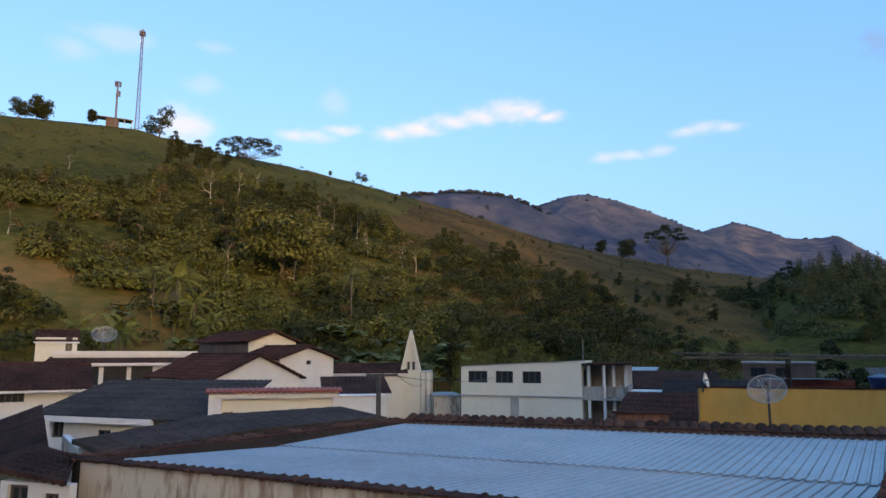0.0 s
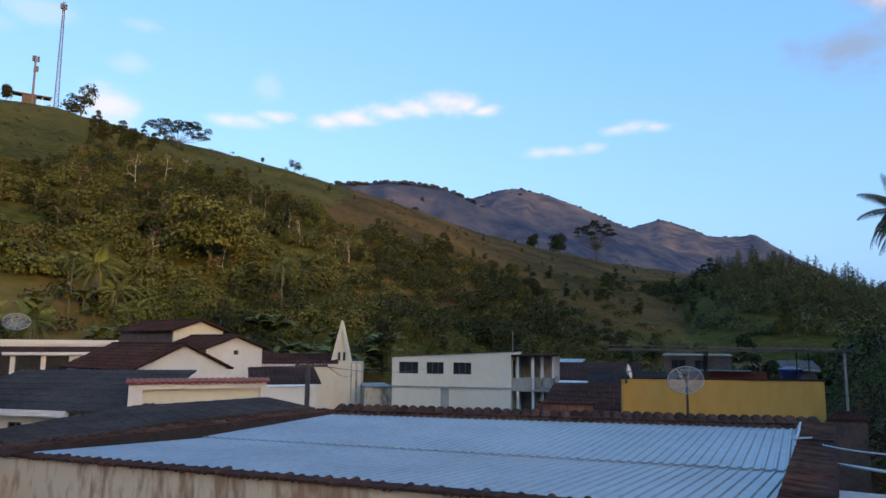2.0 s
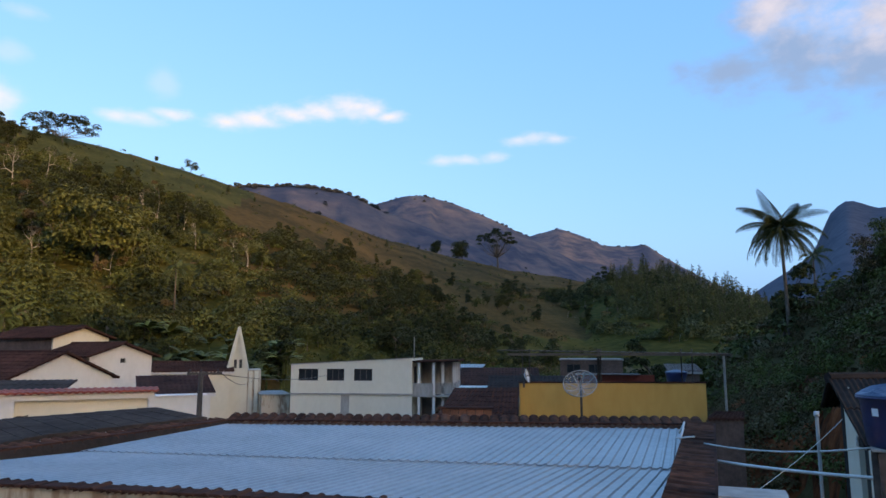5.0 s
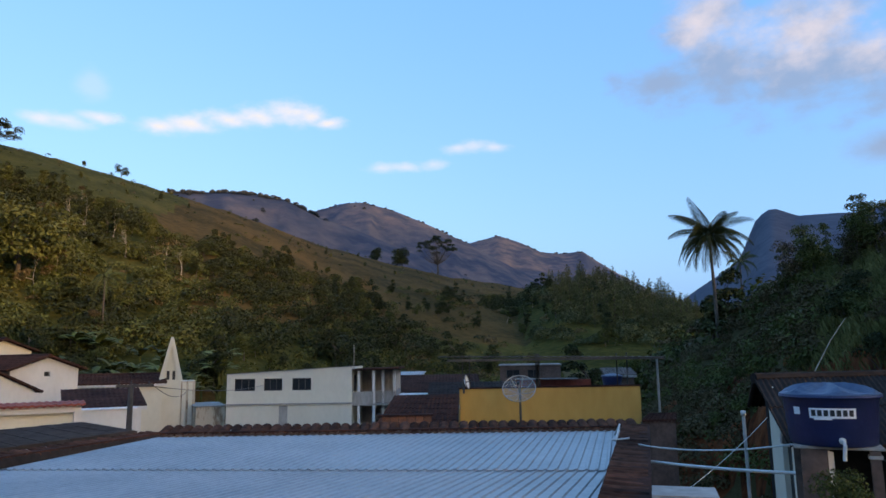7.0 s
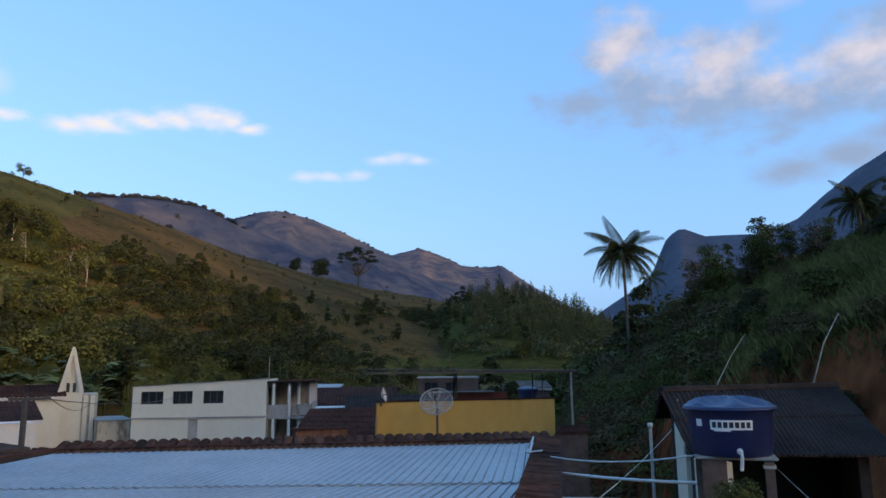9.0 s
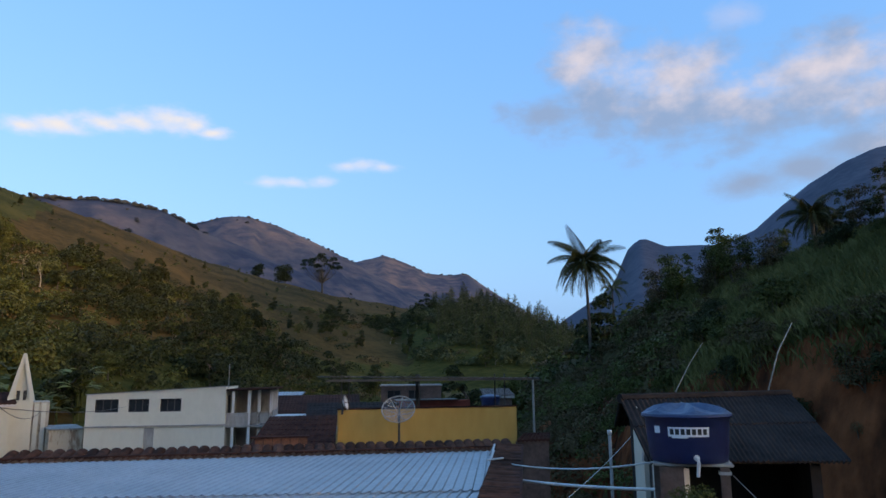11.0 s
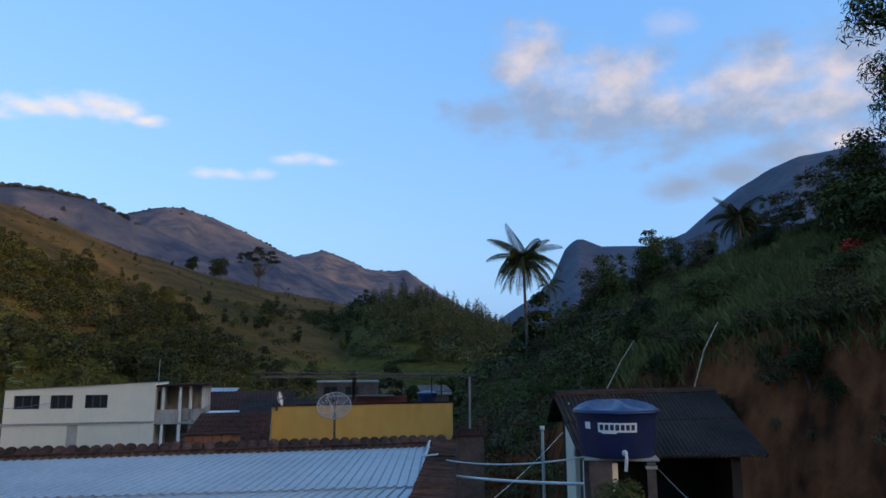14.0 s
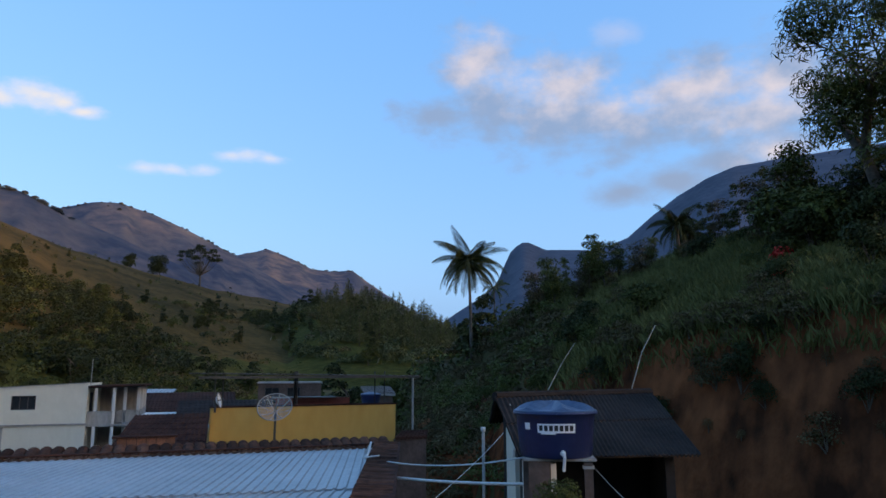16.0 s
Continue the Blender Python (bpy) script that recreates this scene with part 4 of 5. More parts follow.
def shed():
    h = thing("shed", "rendered shed with a corrugated fibre cement roof against the bank", "shed")
    el, er, rr, rl = (8.08, 8.44, 6.65), (11.46, 7.39, 6.55), (14.0, 10.25, 7.56), (9.25, 10.33, 7.56)
    part("roof_slope", roof_sheet(el, er, rr, rl, 40, 0.03, 0.012, 2, 0.02), "shedroof", h)
    part("roof_slope", roof_sheet((14.6, 12.2, 6.9), (10.9, 12.4, 6.9), rl, rr, 40, 0.03, 0.012), "shedroof", h)
    part("ridge_cap", tube([rl, rr], 0.09, 8), "shedroof", h)
    def side(p0, p1, z0, top0, top1, mat, holes=()):
        w = math.hypot(p1[0] - p0[0], p1[1] - p0[1])
        bm = wall_panel(w, z0, top0, 0.16, holes)
        for v in bm.verts:
            if v.co.z > top0 - 1e-4:
                v.co.z = top0 + (top1 - top0) * v.co.x / w
        o = part("wall", bm, mat, h)
        o.matrix_basis = pose(p0[0], p0[1], 0, 0, 0, math.degrees(math.atan2(p1[1] - p0[1], p1[0] - p0[0])))
        return o
    w = side((9.25, 10.05), (8.35, 8.45), 0, 7.42, 6.55, "cream", [(0.75, 1.25, 4.8, 6.55)])
    bm = bmesh.new()
    pts = [(0.75 + 0.25 + 0.25 * math.cos(math.pi * k / 10), 6.55 + 0.22 * math.sin(math.pi * k / 10)) for k in range(11)]
    vs = [bm.verts.new((x, -0.006, z)) for x, z in pts]
    bm.faces.new(vs)
    part("arch_pane", bm, "dark", w)
    part("arch_trim", tube([(x, -0.01, z) for x, z in pts], 0.03, 6), "white", w)
    part("arch_frame", new_box(0.75, 1.25, 0.08, 0.1, 4.8, 6.55), "dark", w)
    side((8.35, 8.45), (8.75, 8.28), 0, 6.55, 6.54, "white")
    # back and side walls painted near-black for the shade under the eave
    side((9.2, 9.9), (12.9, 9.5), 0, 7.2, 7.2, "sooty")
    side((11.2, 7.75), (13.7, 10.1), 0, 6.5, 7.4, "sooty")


shed()


def run(name, label, pts, r, mat="pipe", category="pipe"):
    tagged(part(name, tube(pts, r, 8), mat, smooth=True), label, category)


def sag(a, b, drop, n=10):
    a, b = Vector(a), Vector(b)
    return [a.lerp(b, i / n) - Vector((0, 0, drop * 4 * (i / n) * (1 - i / n))) for i in range(n + 1)]


run("standpipe", "grey upright pipe with a pale capped top", [(8.06, 9.29, 0), (8.06, 9.29, 7.05)], 0.026)
run("pipe_cap", "pale cap on the upright pipe", [(8.06, 9.29, 7.03), (8.06, 9.29, 7.1)], 0.04, "pvc")
run("supply_pipe", "thin sagging white pipe strung to the shed", sag((8.0, 12.2, 6.27), (8.08, 8.35, 6.68), 0.1), 0.014, "pvc")
run("drain_pipe", "pale grey pipe slung between roof and tank", sag((7.6, 11.9, 6.07), (7.85, 7.5, 6.4), 0.05), 0.025, "pvc")
run("guy_wire", "slack diagonal cable between the roofs", sag((5.8, 8.14, 6.1), (8.3, 9.05, 7.0), 0.06), 0.004, "pvc", "cable")
run("stay_wire", "dark slanting cable below the tank", sag((8.35, 7.1, 6.6), (7.9, 6.0, 6.2), 0.02), 0.005, "pipe", "cable")
run("roof_tube", "white plastic tube bent over the parapet corner", [(8.3, 13.5, 6.3), (8.36, 13.4, 6.5), (8.28, 13.25, 6.55), (8.05, 13.0, 6.33), (7.95, 12.9, 6.26)], 0.022, "pvc")
run("roof_tube", "white plastic tube lying across the parapet", [(7.8, 12.8, 6.3), (8.15, 12.7, 6.33)], 0.018, "pvc")
run("bamboo_pole", "thin pale pole leaning against the bank", [(13.9, 10.72, 7.55), (14.5, 10.8, 8.5), (15.1, 10.8, 9.18)], [0.018, 0.014, 0.01], "palebark", "pole")
run("bamboo_pole", "thin pale pole leaning against the bank", [(14.4, 13.95, 7.5), (15.3, 14.2, 8.3), (16.1, 14.4, 8.9)], [0.016, 0.012, 0.009], "palebark", "pole")
for a, b, d in (((-2.0, 27.8, 7.25), (-1.4, 55.0, 6.0), 0.5), ((-2.6, 27.8, 7.25), (6.0, 60.0, 6.6), 0.6)):
    run("power_line", "thin dark overhead line", sag(a, b, d), 0.012, "dark", "cable")


def low_slab():
    t = thing("water_box", "small pale concrete box beside the roof", "concrete box", at=(5.1, 7.5, 0), turn=-35)
    part("box_wall", new_box(0, 0.7, 0, 0.6, 0, 6.3), "concrete", t)
    part("box_lid", new_box(-0.03, 0.73, -0.03, 0.63, 6.3, 6.34), "concrete", t)


low_slab()


# ---- clouds, far behind the hills ----
def cloud(label, lobes, lit_lobes, lit, grey, seed, amount, fray=1.5):
    """A far bank of vapour: lobes (bearing, elevation, half width, half height) melted together and frayed by noise."""
    R = 3900
    a0, a1 = min(b[0] - 1.8 * b[2] for b in lobes), max(b[0] + 1.8 * b[2] for b in lobes)
    e0, e1 = min(b[1] - 1.8 * b[3] for b in lobes), max(b[1] + 1.8 * b[3] for b in lobes)
    n, m = 24, 10
    spread = [(a0 + (a1 - a0) * i / n, e0 + (e1 - e0) * j / m) for j in range(m + 1) for i in range(n + 1)]
    verts = [(R * math.sin(radians(a)) * math.cos(radians(e)), R * math.cos(radians(a)) * math.cos(radians(e)), EYE + R * math.sin(radians(e))) for a, e in spread]
    faces = [(k, k + 1, k + n + 2, k + n + 1) for j in range(m) for k in range(j * (n + 1), j * (n + 1) + n)]
    me = bpy.data.meshes.new("cloud")
    me.from_pydata(verts, [], faces)
    uv = me.uv_layers.new(name="spread")
    for p in me.polygons:
        for li, vi in zip(p.loop_indices, p.vertices):
            uv.data[li].uv = spread[vi]
    mat = bpy.data.materials.new("cloud")
    mat.use_nodes = True
    N, L = mat.node_tree.nodes, mat.node_tree.links
    N.clear()
    out, mixs, tr, em = (N.new("ShaderNode" + k) for k in ("OutputMaterial", "MixShader", "BsdfTransparent", "Emission"))
    tc = N.new("ShaderNodeUVMap")
    tc.uv_map = "spread"

    def mth(op, *ins):
        x = N.new("ShaderNodeMath")
        x.operation = op
        for k, v in enumerate(ins):
            if isinstance(v, (int, float)):
                x.inputs[k].default_value = v
            else:
                L.new(v, x.inputs[k])
        return x.outputs[0]

    def vec(op, a, b):
        x = N.new("ShaderNodeVectorMath")
        x.operation = op
        L.new(a, x.inputs[0])
        x.inputs[1].default_value = b
        return x

    def noise_at(scale, detail, shift):
        mp, nz = N.new("ShaderNodeMapping"), N.new("ShaderNodeTexNoise")
        mp.inputs["Scale"].default_value, mp.inputs["Location"].default_value = scale, (seed * 3.7 + shift, seed * 1.3, shift)
        L.new(tc.outputs[0], mp.inputs[0])
        L.new(mp.outputs[0], nz.inputs["Vector"])
        nz.inputs["Scale"].default_value, nz.inputs["Detail"].default_value, nz.inputs["Roughness"].default_value = 1.0, detail, 0.55
        return nz.outputs["Fac"]

    def field(blobs):
        f = None
        for a, e, ra, re in blobs:
            d = vec("LENGTH", vec("MULTIPLY", vec("SUBTRACT", tc.outputs[0], (a, e, 0)).outputs[0], (1 / ra, 1 / re, 0)).outputs[0], (0, 0, 0)).outputs["Value"]
            g = mth("SUBTRACT", 1.0, d)
            f = g if f is None else mth("SMOOTH_MAX", f, g, 0.35)
        return f

    small = lobes[0][3] < 0.8
    frays = noise_at((0.55, 1.0, 1) if small else (0.3, 0.5, 1), 8, 0.0)
    body = mth("ADD", field(lobes), mth("MULTIPLY", mth("SUBTRACT", frays, 0.5), fray))
    soft = N.new("ShaderNodeMapRange")
    soft.interpolation_type = "SMOOTHSTEP"
    soft.inputs["From Min"].default_value, soft.inputs["From Max"].default_value = -0.25, 1.25 if small else 0.85
    soft.inputs["To Max"].default_value = amount
    L.new(body, soft.inputs["Value"])
    L.new(soft.outputs[0], mixs.inputs[0])
    em.inputs["Color"].default_value = (*lit, 1)
    if lit_lobes:
        glow = mth("ADD", field(lit_lobes), mth("MULTIPLY", mth("SUBTRACT", noise_at((0.4, 0.55, 1), 8, 4.0), 0.5), 2.6))
        puff = N.new("ShaderNodeMapRange")
        puff.interpolation_type = "SMOOTHSTEP"
        puff.inputs["From Min"].default_value, puff.inputs["From Max"].default_value = -0.6, 1.5
        L.new(glow, puff.inputs["Value"])
        col = N.new("ShaderNodeMix")
        col.data_type = "RGBA"
        col.inputs["A"].default_value, col.inputs["B"].default_value = (*grey, 1), (*lit, 1)
        L.new(puff.outputs[0], col.inputs["Factor"])
        L.new(col.outputs["Result"], em.inputs["Color"])
    L.new(tr.outputs[0], mixs.inputs[1])
    L.new(em.outputs[0], mixs.inputs[2])
    L.new(mixs.outputs[0], out.inputs[0])
    me.materials.append(mat)
    tagged(new("cloud", me), label, "cloud", kind="structure")


LIT, GREY, PALE = (0.62, 0.54, 0.56), (0.21, 0.28, 0.44), (0.64, 0.62, 0.66)
cloud("thin long white cloud over the ridge", [(-4.3, 17.8, 2.0, 0.7), (-2.1, 18.25, 2.5, 0.85), (0.8, 18.8, 2.5, 0.8), (3.2, 19.25, 2.4, 1.0), (5.6, 19.6, 2.4, 1.15), (7.5, 19.5, 1.8, 0.8), (8.9, 19.0, 1.5, 0.6)], (), PALE, PALE, 1, 0.95)
cloud("small flat white cloud", [(-12.6, 17.3, 1.9, 0.55), (-10.9, 17.45, 2.1, 0.65), (-8.6, 17.95, 1.9, 0.55)], (), PALE, PALE, 2, 0.75)
cloud("faint wisp of cloud", [(13.4, 15.55, 1.6, 0.5), (15.2, 15.6, 1.9, 0.5), (17.8, 15.8, 1.6, 0.5)], (), PALE, PALE, 3, 0.6)
cloud("faint wisp of cloud", [(19.8, 17.1, 1.7, 0.55), (21.2, 17.2, 1.7, 0.65), (23.0, 17.1, 1.5, 0.45)], (), PALE, PALE, 4, 0.6)
cloud("soft white cloud behind the hill crest", [(-21.0, 17.4, 2.2, 1.8)], (), PALE, PALE, 5, 0.8)
cloud("faint high wisp of cloud", [(-29.3, 21.75, 1.8, 1.0), (-26.6, 23.0, 3.0, 1.0)], (), PALE, PALE, 6, 0.28)
cloud("faint high wisp of cloud", [(-19.0, 23.4, 1.6, 0.6)], (), PALE, PALE, 7, 0.25)
cloud("faint high wisp of cloud", [(-19.8, 20.6, 1.6, 0.8)], (), PALE, PALE, 8, 0.25)
cloud("faint high wisp of cloud", [(-9.3, 20.3, 1.3, 1.4)], (), PALE, PALE, 9, 0.22)
cloud("broad grey and pink cloud bank", [(37, 20.9, 4.2, 1.6), (41.5, 21.2, 6, 3.0), (47, 20.6, 6.5, 3.8), (52.5, 19.6, 6.5, 3.2), (58, 20.0, 6.5, 3.0), (63, 19.5, 5.5, 3.0), (40.5, 25.0, 4.0, 3.2), (48.2, 22.8, 5, 3.4), (59, 21.6, 5, 3.0), (64.5, 21.5, 4.5, 3.4), (70, 20, 7, 3.5)],
      [(40.6, 25.6, 4.2, 2.6), (45, 23.6, 4.0, 2.4), (48.6, 22.9, 4.0, 2.6), (53, 21.2, 4.0, 1.8), (59, 21.6, 5.0, 2.2), (63.2, 20.6, 4.5, 2.6)], LIT, GREY, 11, 0.78, 2.0)
cloud("grey streak of cloud over the mountain", [(52.5, 14.2, 3.5, 1.2), (56.4, 14.9, 4, 1.4), (60.4, 15.9, 4, 1.5), (64, 16.4, 4, 1.6)], [(63.5, 16.4, 2.5, 1.2)], LIT, GREY, 12, 0.85, 1.3)
cloud("faint high wisp of cloud", [(52.5, 26.6, 2.2, 1.0)], (), LIT, LIT, 13, 0.25)


# ---- plants ----
def leaves(rng, blobs, n, size, flat=0.35, shape=1.0):
    """n small leaf quads spread over the skins of ellipsoid clumps: (x, y, z, rx, ry, rz)."""
    weights = np.array([b[3] * b[4] + b[4] * b[5] for b in blobs])
    pick = rng.choice(len(blobs), n, p=weights / weights.sum())
    b = np.array(blobs)[pick]
    d = rng.normal(size=(n, 3))
    d /= np.linalg.norm(d, axis=1)[:, None]
    d[:, 2] = np.where(d[:, 2] < -0.3, -d[:, 2], d[:, 2])
    centre = b[:, :3] + d * b[:, 3:] * rng.uniform(0.62, 1.08, (n, 1))
    normal = d + rng.normal(size=(n, 3)) * 0.36 + [0, 0, flat]
    normal /= np.linalg.norm(normal, axis=1)[:, None]
    a = np.cross(normal, rng.normal(size=(n, 3)))
    a /= np.linalg.norm(a, axis=1)[:, None]
    c = np.cross(normal, a)
    s = size * rng.uniform(0.55, 1.35, (n, 1))
    a, c = a * s, c * s * shape
    bend = normal * s * 0.35
    v = np.stack([centre - a, centre - c * 0.6 + bend, centre + a, centre + c * 0.6 + bend], 1).reshape(-1, 3)
    return v.tolist(), [(4 * i, 4 * i + 1, 4 * i + 2, 4 * i + 3) for i in range(n)]


def limb(bm, rng, p, d, length, r, depth, tips, droop=0.0, sides=5, spread=0.65):
    pts, rad = [p], [r]
    for i in range(3):
        d = (d + Vector(rng.normal(size=3)) * 0.16 + Vector((0, 0, -droop))).normalized()
        pts.append(pts[-1] + d * length / 3)
        rad.append(r * (1 - 0.17 * (i + 1)))
    tube(pts, rad, sides, bm, closed=False)
    if depth == 0:
        tips.append(pts[-1])
        return
    for k in range(int(rng.integers(2, 4))):
        e = (d + Vector(rng.normal(size=3)) * spread).normalized()
        if e.z < -0.1:
            e.z = 0.15
        limb(bm, rng, pts[-1 - (k == 2)], e, length * rng.uniform(0.62, 0.85), r * 0.48, depth - 1, tips, droop, max(3, sides - 1), spread)


def tree(name, label, seed, leaf, height=9.0, trunk=0.35, crown=4.0, count=1000, size=0.36, depth=2, bark="bark", squash=0.75, blob=0.42, spread=0.65, bare=False, fill=False, shape=1.0, group="hillside trees"):
    rng = np.random.default_rng(seed)
    t = thing(name, label, "tree", group)
    bm, tips = bmesh.new(), []
    limb(bm, rng, Vector((0, 0, -0.6)), Vector((0, 0, 1)), height * trunk + 0.6, height * 0.028, depth, tips, spread=spread)
    # spread the tips to the crown's width
    w = max(0.1, max(math.hypot(p.x, p.y) for p in tips))
    h = max(p.z for p in tips)
    fx, fz = (crown * 0.75) / w, (height * 0.86) / h
    for v in bm.verts:
        k = min(1, max(0, v.co.z / (height * trunk)))
        v.co.x *= 1 + (fx - 1) * k
        v.co.y *= 1 + (fx - 1) * k
        v.co.z *= fz
    part("trunk", bm, bark, t, smooth=True)
    if not bare:
        blobs = []
        for p in tips:
            r = crown * blob * rng.uniform(0.6, 1.15)
            blobs.append((p.x * fx, p.y * fx, p.z * fz, r, r, r * squash))
            if fill:
                q = rng.uniform(0.45, 0.75)
                blobs.append((p.x * fx * (1.3 - q), p.y * fx * (1.3 - q), p.z * fz * q, r, r, r * squash))
        part("crown", leaves(rng, blobs, count, size, shape=shape), leaf, t)
    return t


def bush(name, label, seed, leaf, width=2.0, height=1.8, count=500, size=0.16, group="bushes", category="bush"):
    rng = np.random.default_rng(seed)
    t = thing(name, label, category, group)
    bm = bmesh.new()
    blobs = []
    for k in range(7):
        a, q = rng.uniform(0, math.tau), rng.uniform(0, 0.7) * width / 2
        z = rng.uniform(0.12, 0.7) * height
        tip = Vector((math.cos(a) * q, math.sin(a) * q, z))
        tube([(0, 0, -0.3), tip * 0.5, tip], [0.04, 0.03, 0.015], 4, bm, closed=False)
        r = width * rng.uniform(0.24, 0.4)
        blobs.append((*tip, r, r, r * 0.8))
    part("woody_stem", bm, "bark", t)
    part("foliage", leaves(rng, blobs, count, size), leaf, t)
    return t


def frond(length, droop, leaflets, width, lift):
    """Rachis and leaflets of a palm frond, along +x from the origin."""
    verts, faces = [], []
    pts = []
    for i in range(13):
        u = i / 12
        ang = lift - droop * u * 1.2
        if i == 0:
            p = Vector((0, 0, 0))
        else:
            p = pts[-1] + Vector((math.cos(ang), 0, math.sin(ang))) * length / 12
        pts.append(p)
    for i in range(12):
        a, b = pts[i], pts[i + 1]
        w = 0.05 * (1 - i / 14)
        k = len(verts)
        verts += [(a.x, -w, a.z), (a.x, w, a.z), (b.x, w, b.z), (b.x, -w, b.z)]
        faces.append((k, k + 1, k + 2, k + 3))
    for j in range(leaflets):
        u = 0.12 + 0.88 * j / leaflets
        f = u * 12
        i = min(11, int(f))
        p = pts[i].lerp(pts[i + 1], f - i)
        d = (pts[i + 1] - pts[i]).normalized()
        L = width * (math.sin(math.pi * min(1, 0.18 + 0.78 * u)) ** 0.7)
        for sgn in (-1, 1):
            out = (d * 0.55 + Vector((0, sgn * 0.8, -0.45 - 0.5 * u))).normalized()
            tip = p + out * L + Vector((0, 0, -0.25 * L))
            half = d * 0.019 * length / 3
            k = len(verts)
            verts += [tuple(p - half), tuple(p + half), tuple(p.lerp(tip, 0.6) + half * 0.7 + Vector((0, 0, 0.06 * L))), tuple(tip)]
            faces.append((k, k + 1, k + 2, k + 3))
    return verts, faces


def palm(name, label, seed, height, length, fronds, leaf="leaf_palm", lean=0.0, trunk_r=0.16, group="palms", nuts=True):
    rng = np.random.default_rng(seed)
    t = thing(name, label, "palm tree", group)
    pts = [(lean * (i / 10) ** 2, 0, -0.8 + (height + 0.8) * i / 10) for i in range(11)]
    part("trunk", tube(pts, [trunk_r * (1.5 if i == 0 else 1.0 - 0.035 * i) for i in range(11)], 10), "bark", t, smooth=True)
    for k in range(fronds):
        u = (k + 0.5) / fronds
        lift = 1.45 - 2.1 * u
        v, f = frond(length * rng.uniform(0.85, 1.12), 0.85 + 0.7 * math.sin(math.pi * min(1, u * 1.2)) + rng.uniform(-0.2, 0.2), 38, length * 0.22, lift)
        o = part("frond", (v, f), leaf, t)
        o.matrix_basis = pose(lean, 0, height, 0, 0, k * 137.5 + rng.uniform(-12, 12))
    if nuts:
        for k in range(5):
            a = k * 1.3
            bm = bmesh.new()
            bmesh.ops.create_icosphere(bm, subdivisions=1, radius=0.13)
            o = part("coconut", bm, "leaf_olive", t)
            o.location = (lean + 0.25 * math.cos(a), 0.25 * math.sin(a), height - 0.25)
    return t


def banana(seed, leaf="leaf"):
    rng = np.random.default_rng(seed)
    t = thing("banana_plant", "banana plant with broad torn green leaves", "banana plant", "banana grove")
    part("stem", tube([(0, 0, -0.3), (0, 0, 1.2), (0.05, 0, 2.2)], [0.16, 0.13, 0.08], 8), "leaf_olive", t)
    for k in range(8):
        verts, faces = [], []
        lift, L, p = rng.uniform(0.75, 1.35), rng.uniform(1.6, 2.4), Vector((0, 0, 0))
        for i in range(9):
            u = i / 8
            w = 0.36 * math.sin(math.pi * min(0.98, 0.08 + 0.9 * u)) ** 0.6
            verts += [(p.x, -w, p.z - w * 0.35), (p.x, 0, p.z), (p.x, w, p.z - w * 0.35)]
            a = lift - u * 1.5
            p = p + Vector((math.cos(a), 0, math.sin(a))) * L / 8
        for i in range(8):
            for q in (0, 1):
                faces.append((3 * i + q, 3 * i + q + 1, 3 * i + q + 4, 3 * i + q + 3))
        o = part("leaf", (verts, faces), leaf, t)
        o.matrix_basis = pose(0.05, 0, 2.1, 0, 0, k * 137.5 + rng.uniform(-20, 20))
    return t


def put(ob, x, y, turn=0, size=1.0, z=None, tilt=0):
    z = ground(x, y) if z is None else z
    return copy_thing(ob, pose(x, y, z, tilt, 0, turn) @ Matrix.Scale(size, 4))


def place(ob, x, y, turn=0, size=1.0, z=None):
    """Sets the first of a kind itself."""
    z = ground(x, y) if z is None else z
    ob.matrix_basis = pose(x, y, z, 0, 0, turn) @ Matrix.Scale(size, 4)


class Stock:
    """First use sets the thing itself, further uses copy it."""
    def __init__(self, obs):
        self.obs, self.used = obs, set()

    def set(self, i, x, y, turn=0, size=1.0, z=None):
        i %= len(self.obs)
        if i in self.used:
            return put(self.obs[i], x, y, turn, size, z)
        self.used.add(i)
        return place(self.obs[i], x, y, turn, size, z)


WOOD_TOP = table([(-60, 0.42), (-33, 0.42), (-27, 0.40), (-23, 0.48), (-21, 0.62), (-17, 0.62), (-14, 0.55), (-9, 0.52), (-5, 0.47), (0, 0.42), (6, 0.38), (12, 0.38), (25, 0.5), (40, 0.6)])


def stand(x, y):
    """Above zero where trees gather, below it where the slope lies open."""
    return noise.noise((x * 0.022, y * 0.022, 5.0)) + 0.5 * noise.noise((x * 0.06, y * 0.06, 9.0))


broad = Stock([
    tree("broadleaf_tree", "leafy round-crowned tree on the hillside", 11, "leaf", 9, 0.3, 4.2, 1400, 0.32, fill=True, blob=0.36),
    tree("broadleaf_tree", "dark dense evergreen tree on the hillside", 12, "leaf_dark", 10, 0.28, 4.4, 1400, 0.33, blob=0.42, fill=True),
    tree("broadleaf_tree", "olive-leaved spreading tree on the hillside", 13, "leaf_olive", 8.5, 0.3, 4.6, 1400, 0.32, fill=True, blob=0.34),
    tree("broadleaf_tree", "tall uneven dark green hillside tree", 14, "leaf_dark", 12, 0.35, 3.8, 1350, 0.33, fill=True, blob=0.38),
    tree("broadleaf_tree", "thin brownish half-bare hillside tree", 15, "leaf_brown", 9, 0.4, 3.6, 700, 0.25, bark="palebark", depth=3, blob=0.3),
    tree("broadleaf_tree", "open light green tree with pale stems", 16, "leaf", 10, 0.42, 3.9, 1200, 0.25, bark="palebark", depth=3, blob=0.3),
])
rng = np.random.default_rng(5)
count = 0
